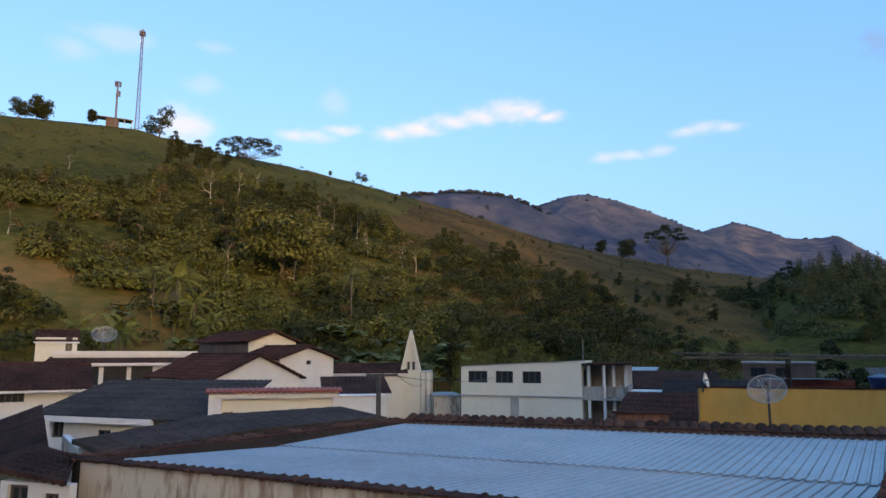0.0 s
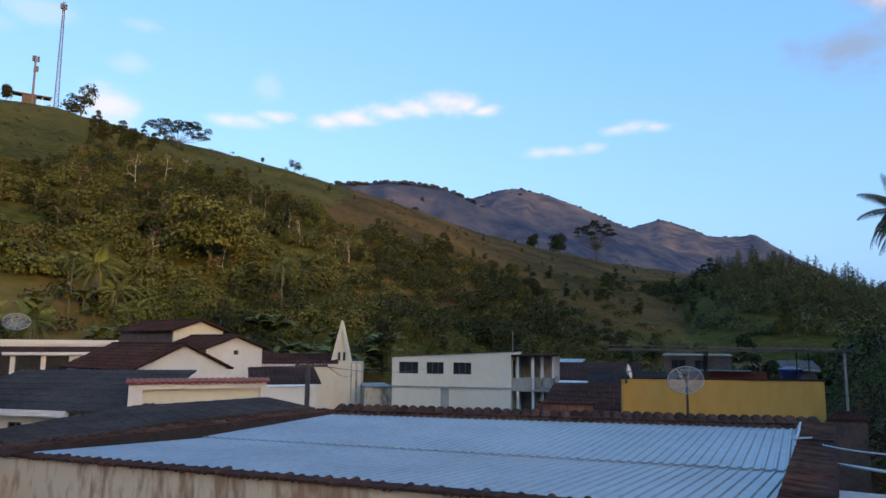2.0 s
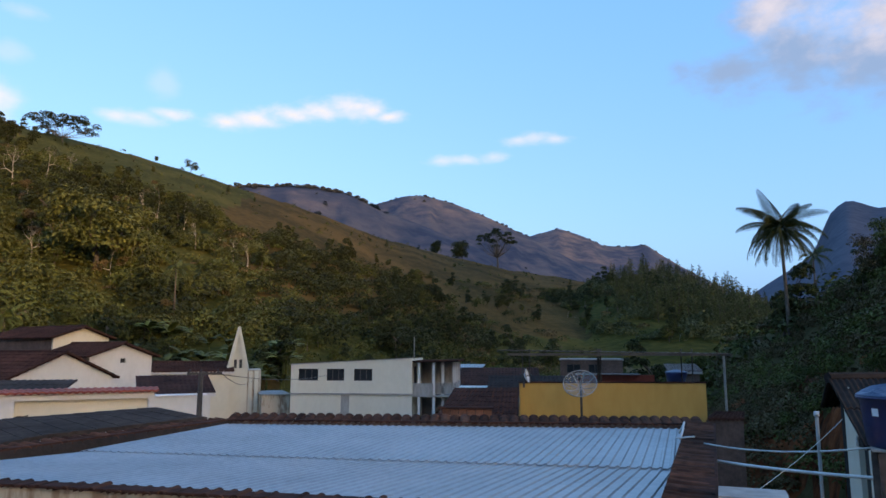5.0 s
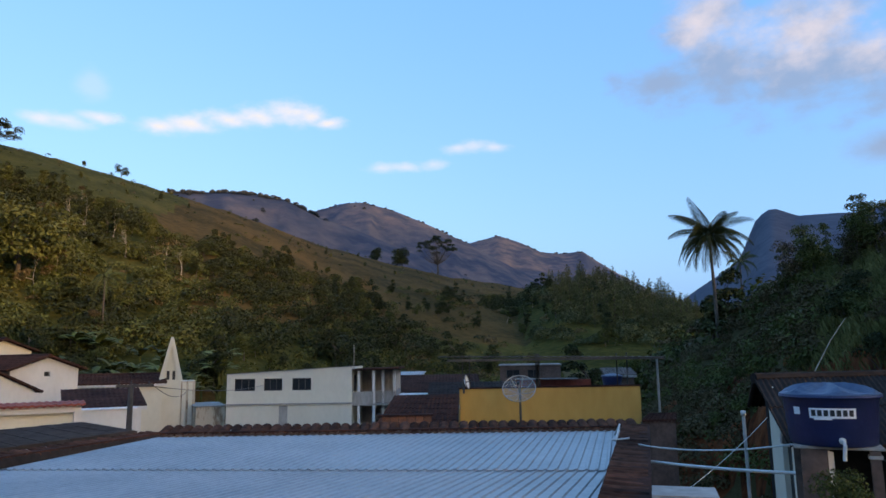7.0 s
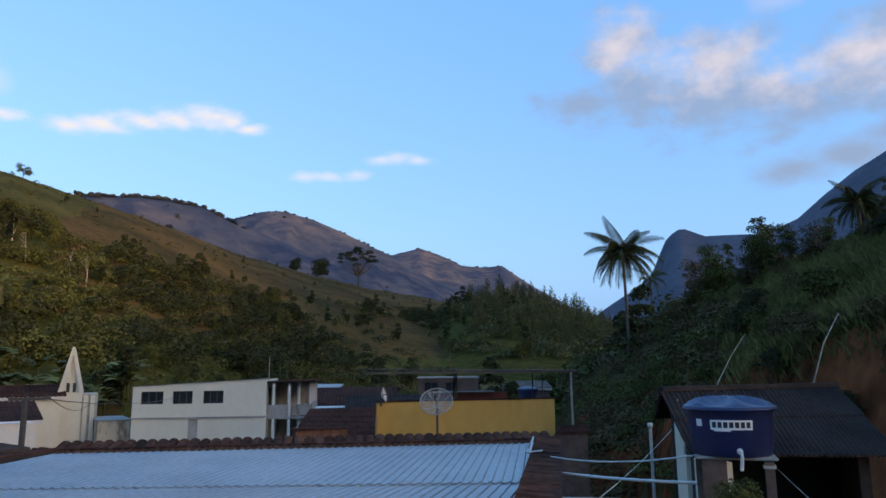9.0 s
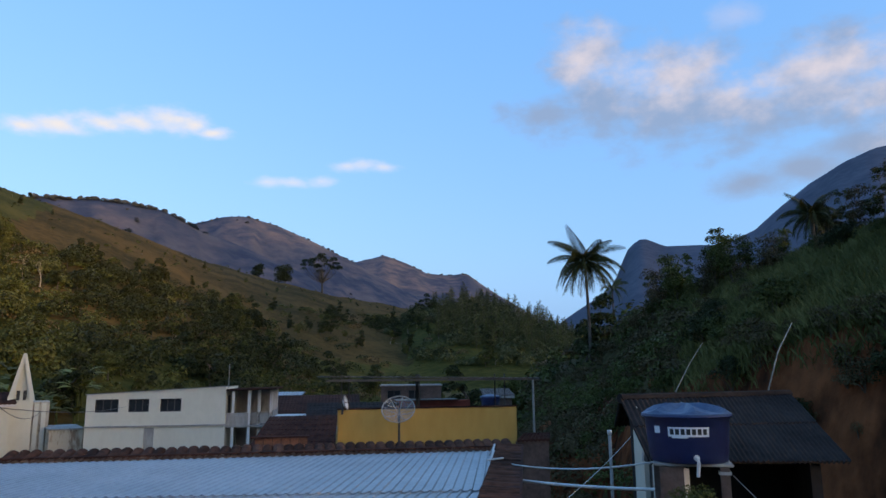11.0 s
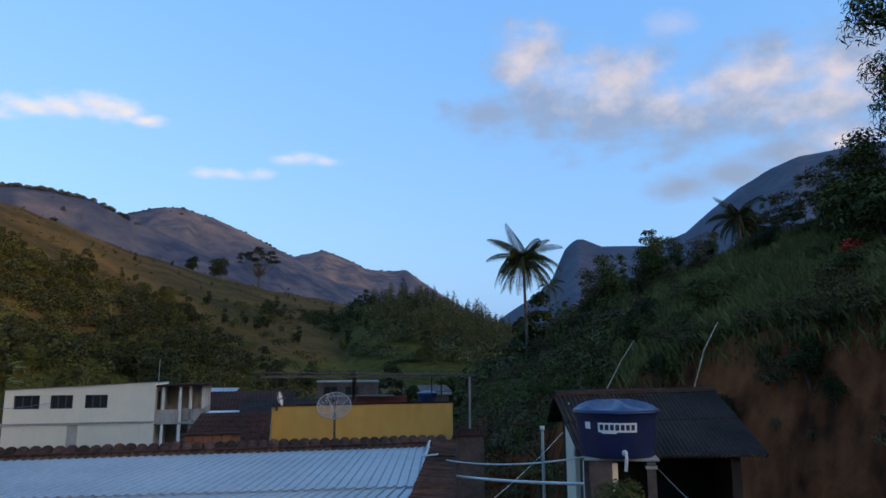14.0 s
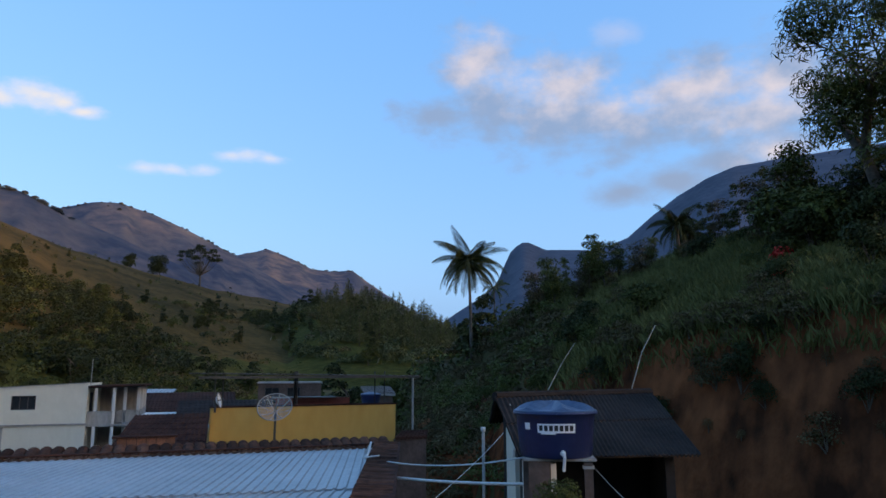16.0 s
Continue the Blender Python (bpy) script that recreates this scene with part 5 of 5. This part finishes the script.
while count < 185:
    az, u = rng.uniform(-40, 29), rng.uniform(0, 1) ** 0.75
    if u > WOOD_TOP(az) or in_pasture(az, u):
        continue
    r = LEFT_F(az) + (LEFT_R(az) - LEFT_F(az)) * u
    if in_clearing(az, r):
        continue
    x, y = polar(az, r + rng.uniform(-4, 4))
    dense = stand(x, y)
    if dense < np.interp(az, [-14, -4, 4, 12], [-0.75, -0.15, 0.0, 0.0]) + np.interp(az, [-14, 2], [0.1, 0.45]) * u:
        continue
    kind = rng.choice([1, 1, 3, 0]) if dense > 0.08 else rng.choice([0, 0, 2, 5, 4, 3])
    if -30 < az < -4 and u < 0.35:
        kind = rng.choice([0, 2, 0, 5, 4, 1])
    if az > -4:
        kind = rng.choice([1, 1, 3, 0, 5])
    broad.set(int(kind), x, y, rng.uniform(0, 360), rng.uniform(0.6, 1.15) * (0.9 if az < -4 else 0.75))
    count += 1
# dark trees dotted singly and in twos and threes over the lower slope
spot_rng = np.random.default_rng(15)
for k in range(24):
    az, u = 1 + 23 * (k + spot_rng.uniform()) / 24, spot_rng.uniform(0.03, 0.45)
    for q in range(int(spot_rng.integers(1, 4))):
        a, v = az + spot_rng.normal() * 0.7, max(0.02, u + spot_rng.normal() * 0.02)
        broad.set(int(spot_rng.choice([1, 1, 3, 0])), *polar(a, LEFT_F(a) + (LEFT_R(a) - LEFT_F(a)) * v), spot_rng.uniform(0, 360), spot_rng.uniform(0.4, 0.8))
# lone trees on the open upper slope
for k in range(46):
    az, u = rng.uniform(-14, 26), rng.uniform(0.3, 0.9)
    r = LEFT_F(az) + (LEFT_R(az) - LEFT_F(az)) * u
    broad.set(int(rng.choice([0, 1, 2, 5])), *polar(az, r), rng.uniform(0, 360), rng.uniform(0.25, 0.5))


def clump_tree(name, label, seed, leaf, height, width, depth, base, clumps, blob, count, size, bark="bark", dome=0.5, group="crest trees"):
    """A trunk with limbs reaching out to separate clumps of foliage in a crown of given width and depth."""
    rng = np.random.default_rng(seed)
    t = thing(name, label, "tree", group)
    bm, blobs = bmesh.new(), []
    fork = Vector((0, 0, height * base))
    tube([(0, 0, -2.0), (0.1, 0, height * base * 0.5), fork], [height * 0.03, height * 0.024, height * 0.02], 7, bm, closed=False)
    for k in range(clumps):
        a, q = k * 2.4 + rng.uniform(-0.4, 0.4), math.sqrt((k + 0.5) / clumps)
        low = (1 - q * q) ** 0.5
        tip = Vector((math.cos(a) * q * width / 2, math.sin(a) * q * width / 2, height - depth * (1 - dome * low - (1 - dome) * rng.uniform(0.1, 1.0))))
        knee = fork.lerp(tip, 0.55) + Vector((0, 0, -0.08 * height * q))
        tube([fork, knee, tip], [height * 0.011, height * 0.007, height * 0.003], 5, bm, closed=False)
        r = width * blob * rng.uniform(0.65, 1.2)
        blobs.append((tip.x, tip.y, tip.z, r, r, r * 0.55))
    part("trunk", bm, bark, t, smooth=True)
    part("crown", leaves(rng, blobs, count, size), leaf, t)
    return t


# single trees that stand out on the crest and the slope
umbrella = clump_tree("umbrella_tree", "flat-topped umbrella tree dark against the sky", 21, "leaf_dark", 8.0, 25, 3.0, 0.2, 30, 0.085, 4200, 0.3, dome=0.75)
place(umbrella, *polar(-16.0, 276), size=1.0)
# dark stand that climbs to the crest
for k in range(16):
    az = -22.3 + 0.3 * k
    broad.set(1, *polar(az, 205 + (k * 17) % 52), k * 50, 0.6 + 0.05 * (k % 5))
crest = Stock([tree("crest_tree", "round dark tree on the grassy crest", 22, "leaf_dark", 8, 0.2, 4.8, 1800, size=0.32, depth=3, fill=True, group="crest trees"),
               tree("crest_tree", "airy tree with visible limbs on the crest", 23, "leaf_dark", 9.5, 0.14, 6.0, 1500, size=0.32, depth=3, blob=0.26, fill=True, group="crest trees")])
for i, az, r, s in ((0, -32.4, 274, 0.95), (0, -31.2, 276, 1.15), (0, -30.6, 274, 0.95), (0, -27.8, 276, 0.8), (1, -22.9, 276, 1.3), (1, -6.9, 322, 0.5), (0, 13.0, 436, 1.3), (0, 14.9, 446, 1.9), (0, -3.5, 330, 0.3), (0, -9.5, 318, 0.35)):
    crest.set(i, *polar(az, r), turn=az * 57, size=s, z=ground(*polar(az, r)) - (1.6 if az > 10 else 0.6) * s)
gum = clump_tree("gum_tree", "tall airy gum tree with clumped foliage", 24, "leaf_dark", 27, 26, 19, 0.25, 26, 0.10, 2600, 0.5, dome=0.45)
place(gum, *polar(18.0, 455), size=1.0)
bare = Stock([tree("bare_tree", "leafless pale tree with upright forked limbs", 31, "leaf", 12, 0.3, 4.5, 0, bark="palebark", depth=4, bare=True, spread=0.4, group="bare trees"),
              tree("bare_tree", "tall slender pale trunk with few limbs", 32, "leaf", 15, 0.55, 2.6, 0, bark="palebark", depth=2, bare=True, spread=0.5, group="bare trees")])
def on_slope(az, el):
    """How far off the left hillside stands at a given elevation."""
    rr = np.linspace(LEFT_F(az), LEFT_R(az), 160)
    z = lie(rr * math.sin(radians(az)), rr * math.cos(radians(az)))[0]
    return float(rr[np.argmin(abs(np.degrees(np.arctan2(z - EYE, rr)) - el))])


for i, az, el, size in ((0, -18.8, 11.1, 0.95), (0, -16.8, 12.4, 0.75), (0, -15.3, 12.4, 0.75), (1, -9.1, 8.9, 0.75), (1, -7.2, 9.2, 0.70), (0, -6.3, 7.9, 0.60), (0, -17.4, 6.3, 0.55), (0, -10.2, 10.2, 0.60), (0, -3.4, 7.1, 0.50), (0, -2.3, 6.7, 0.50), (1, -23.5, 8.7, 0.50), (1, -14.0, 7.4, 0.50), (1, 4.5, 4.8, 0.45), (0, -29.0, 13.2, 0.40)):
    bare.set(i, *polar(az, on_slope(az, el)), turn=az * 91, size=size)
mango = tree("mango_tree", "great spreading olive-green mango tree above the houses", 33, "leaf_olive", 13, 0.22, 9.5, 3200, size=0.4, depth=3, blob=0.34, fill=True)
place(mango, *polar(-13.2, 118), size=0.95)

# conifers on the far wooded hill
def conifer(seed):
    rng = np.random.default_rng(seed)
    t = thing("conifer", "slender dark green plantation conifer", "tree", "conifer plantation")
    part("trunk", tube([(0, 0, -0.5), (0, 0, 6), (0, 0, 12)], [0.2, 0.14, 0.03], 6), "bark", t)
    blobs = []
    for k in range(15):
        u = k / 14
        z, q = 2.0 + 9.6 * u, 2.5 * (1 - u) ** 0.75 + 0.2
        a = k * 2.4
        blobs.append((math.cos(a) * q * 0.5, math.sin(a) * q * 0.5, z, q * 0.8, q * 0.8, 0.8))
    part("crown", leaves(rng, blobs, 460, 0.4, shape=0.6), "leaf_pine", t)
    return t


pines = Stock([conifer(41), conifer(42), conifer(43)])
rng = np.random.default_rng(6)
for k in range(215):
    az = rng.uniform(27, 42)
    u = rng.uniform(0.25, 1.0) ** 0.8
    R, F = HILLS[1][2](az), HILLS[1][3](az)
    pines.set(k, *polar(az, F + (R - F) * u), turn=rng.uniform(0, 360), size=rng.uniform(0.55, 0.95))

for k in range(34):
    az, u = rng.uniform(23, 33), rng.uniform(0.1, 1.0)
    R, F = HILLS[1][2](az), HILLS[1][3](az)
    broad.set(int(rng.choice([0, 1, 0, 3, 5])), *polar(az, F + (R - F) * u), rng.uniform(0, 360), rng.uniform(0.6, 0.95))

# palms
coco = palm("coconut_palm", "tall coconut palm with a full head of dark fronds", 51, 9.0, 3.6, 42, "leaf_dark", lean=0.3)
place(coco, *polar(39.75, 60), turn=200, z=EYE + 60 * math.tan(radians(8.95)) - 9.0)
small = Stock([palm("young_palm", "young palm with arching yellow-green fronds", 52, 3.2, 2.9, 15, "leaf_lime", nuts=False, group="hillside palms"),
               palm("slim_palm", "slim palm with a small crown", 53, 6.0, 2.2, 13, "leaf_palm", trunk_r=0.11, nuts=False, group="hillside palms")])
small.set(1, *polar(41.65, 78), z=EYE + 78 * math.tan(radians(6.9)) - 6.0)
for i, az, r, s in ((0, -25.0, 84, 1.15), (0, -21.0, 98, 1.3), (1, -22.7, 96, 1.0), (0, -19.7, 95, 0.9), (0, -27.6, 86, 0.8), (1, -7.6, 100, 1.3), (0, -24.5, 87, 0.8), (0, -18.6, 90, 0.8), (1, -20.6, 100, 1.1)):
    small.set(i, *polar(az, r), turn=az * 37, size=s)
bankpalm = palm("bank_palm", "short bushy palm on top of the bank", 54, 2.6, 1.9, 30, "leaf_dark", nuts=False)
place(bankpalm, *polar(56.4, 42), z=EYE + 42 * math.tan(radians(11.4)) - 2.6)
put(bankpalm, *polar(57.4, 43), 70, 0.8, z=EYE + 43 * math.tan(radians(10.7)) - 2.1)

grove = Stock([banana(61, "leaf_palm"), banana(62, "leaf_lime"), banana(63, "leaf_olive")])
rng = np.random.default_rng(7)
for k in range(46):
    az, r = rng.uniform(-11, 1), rng.uniform(76, 92)
    if k > 34:
        az, r = rng.uniform(-27, -17), rng.uniform(82, 95)
    grove.set(k, *polar(az, r), turn=rng.uniform(0, 360), size=rng.uniform(0.8, 1.2))

def boulder(seed, x, y, w, h):
    bm = bmesh.new()
    bmesh.ops.create_icosphere(bm, subdivisions=4, radius=1.0)
    for v in bm.verts:
        k = 1 + 0.3 * noise.fractal(v.co * 0.9 + Vector((seed, 0, 0)), 1.0, 2.0, 4)
        v.co = Vector((v.co.x * w, v.co.y * w * 0.8, v.co.z * h)) * k
    t = tagged(part("boulder", bm, "boulder", smooth=True), "large pale weathered boulder behind the houses", "boulder", "boulders")
    t.location = (x, y, ground(x, y) + h * 0.3)


boulder(3, *polar(-23.3, 76), 2.6, 2.6)
boulder(9, *polar(-20.8, 78), 2.2, 1.9)

# undergrowth, one mass of leaf clumps
def undergrowth(name, label, seed, leaf, spots, per, size):
    rng = np.random.default_rng(seed)
    verts, faces = [], []
    blobs = []
    for x, y, w in spots:
        h = w * rng.uniform(0.5, 0.9)
        blobs.append((x, y, ground(x, y) + h * 0.3, w, w, h))
    v, f = leaves(rng, blobs, per * len(blobs), size)
    ob = part(name, (v, f), leaf)
    return tagged(ob, label, "undergrowth", kind="stuff")


rng = np.random.default_rng(8)
spots = {"leaf": [], "leaf_olive": [], "leaf_dark": [], "leaf_brown": []}
while sum(len(v) for v in spots.values()) < 1900:
    az, u = rng.uniform(-42, 30), rng.uniform(0, 1) ** 0.8
    open_slope = u > WOOD_TOP(az) + 0.03
    if in_pasture(az, u) or open_slope and rng.uniform() > 0.2:
        continue
    r = LEFT_F(az) + (LEFT_R(az) - LEFT_F(az)) * u
    x, y = polar(az, r)
    if in_clearing(az, r) and rng.uniform() < 0.35 or stand(x, y) < np.interp(az, [-14, 0], [-0.6, 0.0]) and rng.uniform() < 0.75:
        continue
    k = ("leaf", "leaf_olive", "leaf_dark", "leaf_brown")[int(rng.choice(4, p=[0.3, 0.25, 0.3, 0.15]))]
    spots[k].append((x, y, rng.uniform(0.4, 1.2) if open_slope else rng.uniform(0.8, 2.4)))
wood = []
while len(wood) < 440:
    az, u = rng.uniform(-42, 28), rng.uniform(0, 1) ** 0.8
    r = LEFT_F(az) + (LEFT_R(az) - LEFT_F(az)) * u
    x, y = polar(az, r)
    if in_pasture(az, u) or u > WOOD_TOP(az) - 0.04 or in_clearing(az, r) or stand(x, y) < np.interp(az, [-14, 2], [-0.6, 0.05]):
        continue
    wood.append((x, y, rng.uniform(2.0, 3.8)))
dark_wood = [w for w in wood if stand(w[0], w[1]) > 0.05]
light_wood = [w for w in wood if w not in dark_wood]
half = len(light_wood) // 2
undergrowth("woodland", "mass of leafy treetops clothing the hillside", 80, "leaf", light_wood[:half], 260, 0.31)
undergrowth("woodland", "mass of dark treetops clothing the hillside", 83, "leaf_dark", dark_wood, 260, 0.31)
undergrowth("woodland", "mass of olive treetops clothing the hillside", 84, "leaf_olive", light_wood[half:], 260, 0.31)
for k, v in spots.items():
    undergrowth("undergrowth", "scrub and saplings covering the hillside", 81, k, v, 48, 0.27)
spots = {"leaf_dark": [], "leaf": [], "leaf_olive": [], "leaf_brown": []}
for k in range(900):
    az, r = rng.uniform(12, 46), rng.uniform(48, 150)
    if stand(*polar(az, r)) < -0.08:
        continue
    spots[("leaf_dark", "leaf", "leaf_olive", "leaf_brown")[int(rng.integers(0, 4))]].append((*polar(az, r), rng.uniform(0.8, 2.2)))
for k, v in spots.items():
    undergrowth("scrub", "dark scrub filling the valley bottom", 82, k, v, 50, 0.24)

# woods along the far ridges
far_spots = []
for i, n, a0, a1 in ((2, 110, -6, 9), (3, 34, 8, 21), (4, 40, 19, 32)):
    for k in range(n):
        az, u = rng.uniform(a0, a1), rng.uniform(0.25, 1.0) if k % 5 == 0 else rng.uniform(0.985, 1.0)
        R, F = HILLS[i][2](az), HILLS[i][3](az)
        x, y = polar(az, F + (R - F) * u)
        if u < 0.97 and noise.noise((x * 0.008, y * 0.008, 1.0)) < 0.05:
            continue
        far_spots.append((x, y, rng.uniform(1.8, 4.2)))
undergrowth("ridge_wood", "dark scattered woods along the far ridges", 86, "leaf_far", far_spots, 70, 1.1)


pine_spots = []
for k in range(420):
    az, u = rng.uniform(23, 45), rng.uniform(0, 1.0)
    R, F = HILLS[1][2](az), HILLS[1][3](az)
    if stand(*polar(az, F + (R - F) * u)) < -0.12:
        continue
    pine_spots.append((*polar(az, F + (R - F) * u), rng.uniform(1.8, 3.6)))
undergrowth("far_wood", "dense dark plantation wood on the far hill", 85, "leaf_pine", pine_spots, 130, 0.4)
near_spots = []
for k in range(330):
    az = rng.uniform(31, 47)
    near_spots.append((*polar(az, rng.uniform(26 if az < 42 else 30, 62)), rng.uniform(0.5, 1.3)))
undergrowth("scrub", "green scrub on the lower slope beside the houses", 87, "leaf", near_spots[:120], 230, 0.095)
undergrowth("scrub", "dry brown scrub on the lower slope beside the houses", 89, "leaf_brown", near_spots[120:230], 190, 0.09)
undergrowth("scrub", "tangled dry scrub on the lower slope beside the houses", 88, "leaf_brown", near_spots[230:], 230, 0.095)

# trees at the valley bottom, behind the roofs
for k in range(62):
    az = rng.uniform(0, 46)
    r = rng.uniform(62, 165)
    if az < 12 and r < 85 or stand(*polar(az, r)) < -0.05:
        continue
    broad.set(int(rng.choice([0, 0, 1, 3, 2, 5])), *polar(az, r), rng.uniform(0, 360), rng.uniform(0.5, 0.9))

# the bank: shrubs, grass and a feathery tree
shrubs = Stock([bush("shrub", "dense dark green shrub on the bank", 71, "leaf_dark", 3.0, 2.6, 1500, 0.09, "bank shrubs"),
                bush("shrub", "loose green shrub on the bank", 72, "leaf", 2.6, 2.2, 1050, 0.09, "bank shrubs"),
                bush("shrub", "dry brownish shrub on the bank", 73, "leaf_brown", 2.2, 1.8, 700, 0.075, "bank shrubs"),
                bush("shrub", "olive green shrub on the bank", 74, "leaf_olive", 2.6, 2.3, 1050, 0.09, "bank shrubs"),
                bush("shrub", "dry tangled weeds on the cut bank", 75, "leaf_brown", 1.8, 1.3, 600, 0.065, "bank shrubs")])
blooms = Stock([bush("flowering_shrub", "small shrub covered in red flowers", 76, "bloom", 1.2, 0.9, 160, 0.09, "flowering shrubs")])
rng = np.random.default_rng(9)
for k in range(150):
    az = rng.uniform(35, 76)
    R, c = BANK_R(az), CUT_R(az) + 3
    u = rng.uniform(0, 1.05)
    if az > 53 and 0.25 < u < 0.8 and rng.uniform() < 0.75:
        continue
    shrubs.set(int(rng.choice([0, 1, 2, 2, 2, 3, 3, 3, 4])), *polar(az, c + (R - c) * u), rng.uniform(0, 360), rng.uniform(0.45, 1.0) * (1.1 if u > 0.8 else 0.9))
tangle = Stock([tree("bank_tree", "dark tangled small tree on the bank", 78, "leaf", 4.2, 0.2, 1.9, 2400, 0.085, depth=3, blob=0.34, fill=True, group="bank trees"),
                tree("bank_tree", "thin sprig-topped dark tree on the bank", 79, "leaf", 4.6, 0.25, 1.5, 2000, 0.075, depth=4, blob=0.2, fill=True, group="bank trees"),
                tree("bank_tree", "dry brown straggling tree on the bank", 77, "leaf_brown", 3.8, 0.25, 1.7, 1600, 0.07, depth=3, blob=0.3, fill=True, group="bank trees")])
for i, az, r, size in ((1, 44.6, 50, 0.75), (2, 45.6, 47, 0.85), (0, 46.6, 46, 0.8), (1, 47.6, 44, 0.9), (2, 48.2, 40, 0.8), (0, 49.5, 42, 0.95), (1, 49.6, 43, 1.05), (0, 50.8, 40, 0.85), (0, 51.8, 41, 0.7), (2, 52.8, 39, 0.7), (0, 54.0, 40, 0.6),
                       (1, 58.6, 38, 0.75), (2, 59.8, 37, 0.8), (1, 61.0, 37, 0.9), (2, 62.0, 36, 0.9), (1, 63.0, 36, 1.0), (0, 64.0, 35, 1.0), (2, 65.0, 34, 1.1), (0, 66.2, 33, 1.2)):
    tangle.set(i, *polar(az, r), az * 71, size)
# dry scrub hanging over the cut
for k in range(56):
    az = rng.uniform(45, 76)
    shrubs.set(int(rng.choice([2, 2, 4, 0])), *polar(az, CUT_R(az) + rng.uniform(1.6, 3.4)), rng.uniform(0, 360), rng.uniform(0.3, 0.65))
for k in range(36):
    az = rng.uniform(50, 76)
    shrubs.set(int(rng.choice([2, 1, 4])), *polar(az, CUT_R(az) + rng.uniform(-0.6, 1.2)), rng.uniform(0, 360), rng.uniform(0.2, 0.45))
for az, r, size in ((63.6, 27.0, 0.75), (63.0, 27.4, 0.5), (63.5, 24.2, 0.7), (64.2, 24.0, 0.5), (66.6, 20.5, 0.5), (69.0, 20.5, 0.5)):
    blooms.set(0, *polar(az, r), az * 33, size)


def grass_mass():
    rng = np.random.default_rng(10)
    verts, faces = [], []
    for k in range(14000):
        az = rng.uniform(46, 76)
        R, c = BANK_R(az), CUT_R(az) + 2.6
        x, y = polar(az, c + (R - c) * rng.uniform(0, 1.02))
        z = ground(x, y)
        for b in range(5):
            a, h, l = rng.uniform(0, math.tau), rng.uniform(0.15, 0.45), rng.uniform(0.08, 0.3)
            dx, dy = math.cos(a), math.sin(a)
            ox, oy = x + rng.normal() * 0.15, y + rng.normal() * 0.15
            i = len(verts)
            verts += [(ox - dy * 0.014, oy + dx * 0.014, z - 0.05), (ox + dy * 0.014, oy - dx * 0.014, z - 0.05), (ox + dx * l * 0.5 + dy * 0.015, oy + dy * l * 0.5 - dx * 0.015, z + h * 0.7), (ox + dx * l, oy + dy * l, z + h)]
            faces.append((i, i + 1, i + 2, i + 3))
    tagged(part("grass", (verts, faces), "leaf_grass"), "rank green grass over the top of the bank", "grass", kind="stuff")


grass_mass()
feather = tree("feathery_tree", "dark overhanging tree with fine drooping leaves", 91, "leaf", 10, 0.14, 6.5, 12000, size=0.19, depth=4, blob=0.15, spread=0.85, fill=True, shape=0.24, group="bank trees")
place(feather, *polar(70.9, 29), size=1.0)
put(feather, *polar(78, 27), 120, 1.1)
put(feather, *polar(74.5, 33), 220, 0.8)
for k in range(30):
    az = rng.uniform(64, 77)
    shrubs.set(int(rng.choice([0, 0, 3, 1])), *polar(az, rng.uniform(25, 34)), rng.uniform(0, 360), rng.uniform(0.8, 1.5))
tank_bush = bush("potted_bush", "small green bush growing below the tank", 70, "leaf", 0.75, 1.1, 1700, 0.024, "yard plants")
tank_bush.matrix_basis = pose(7.47, 6.87, 5.98)
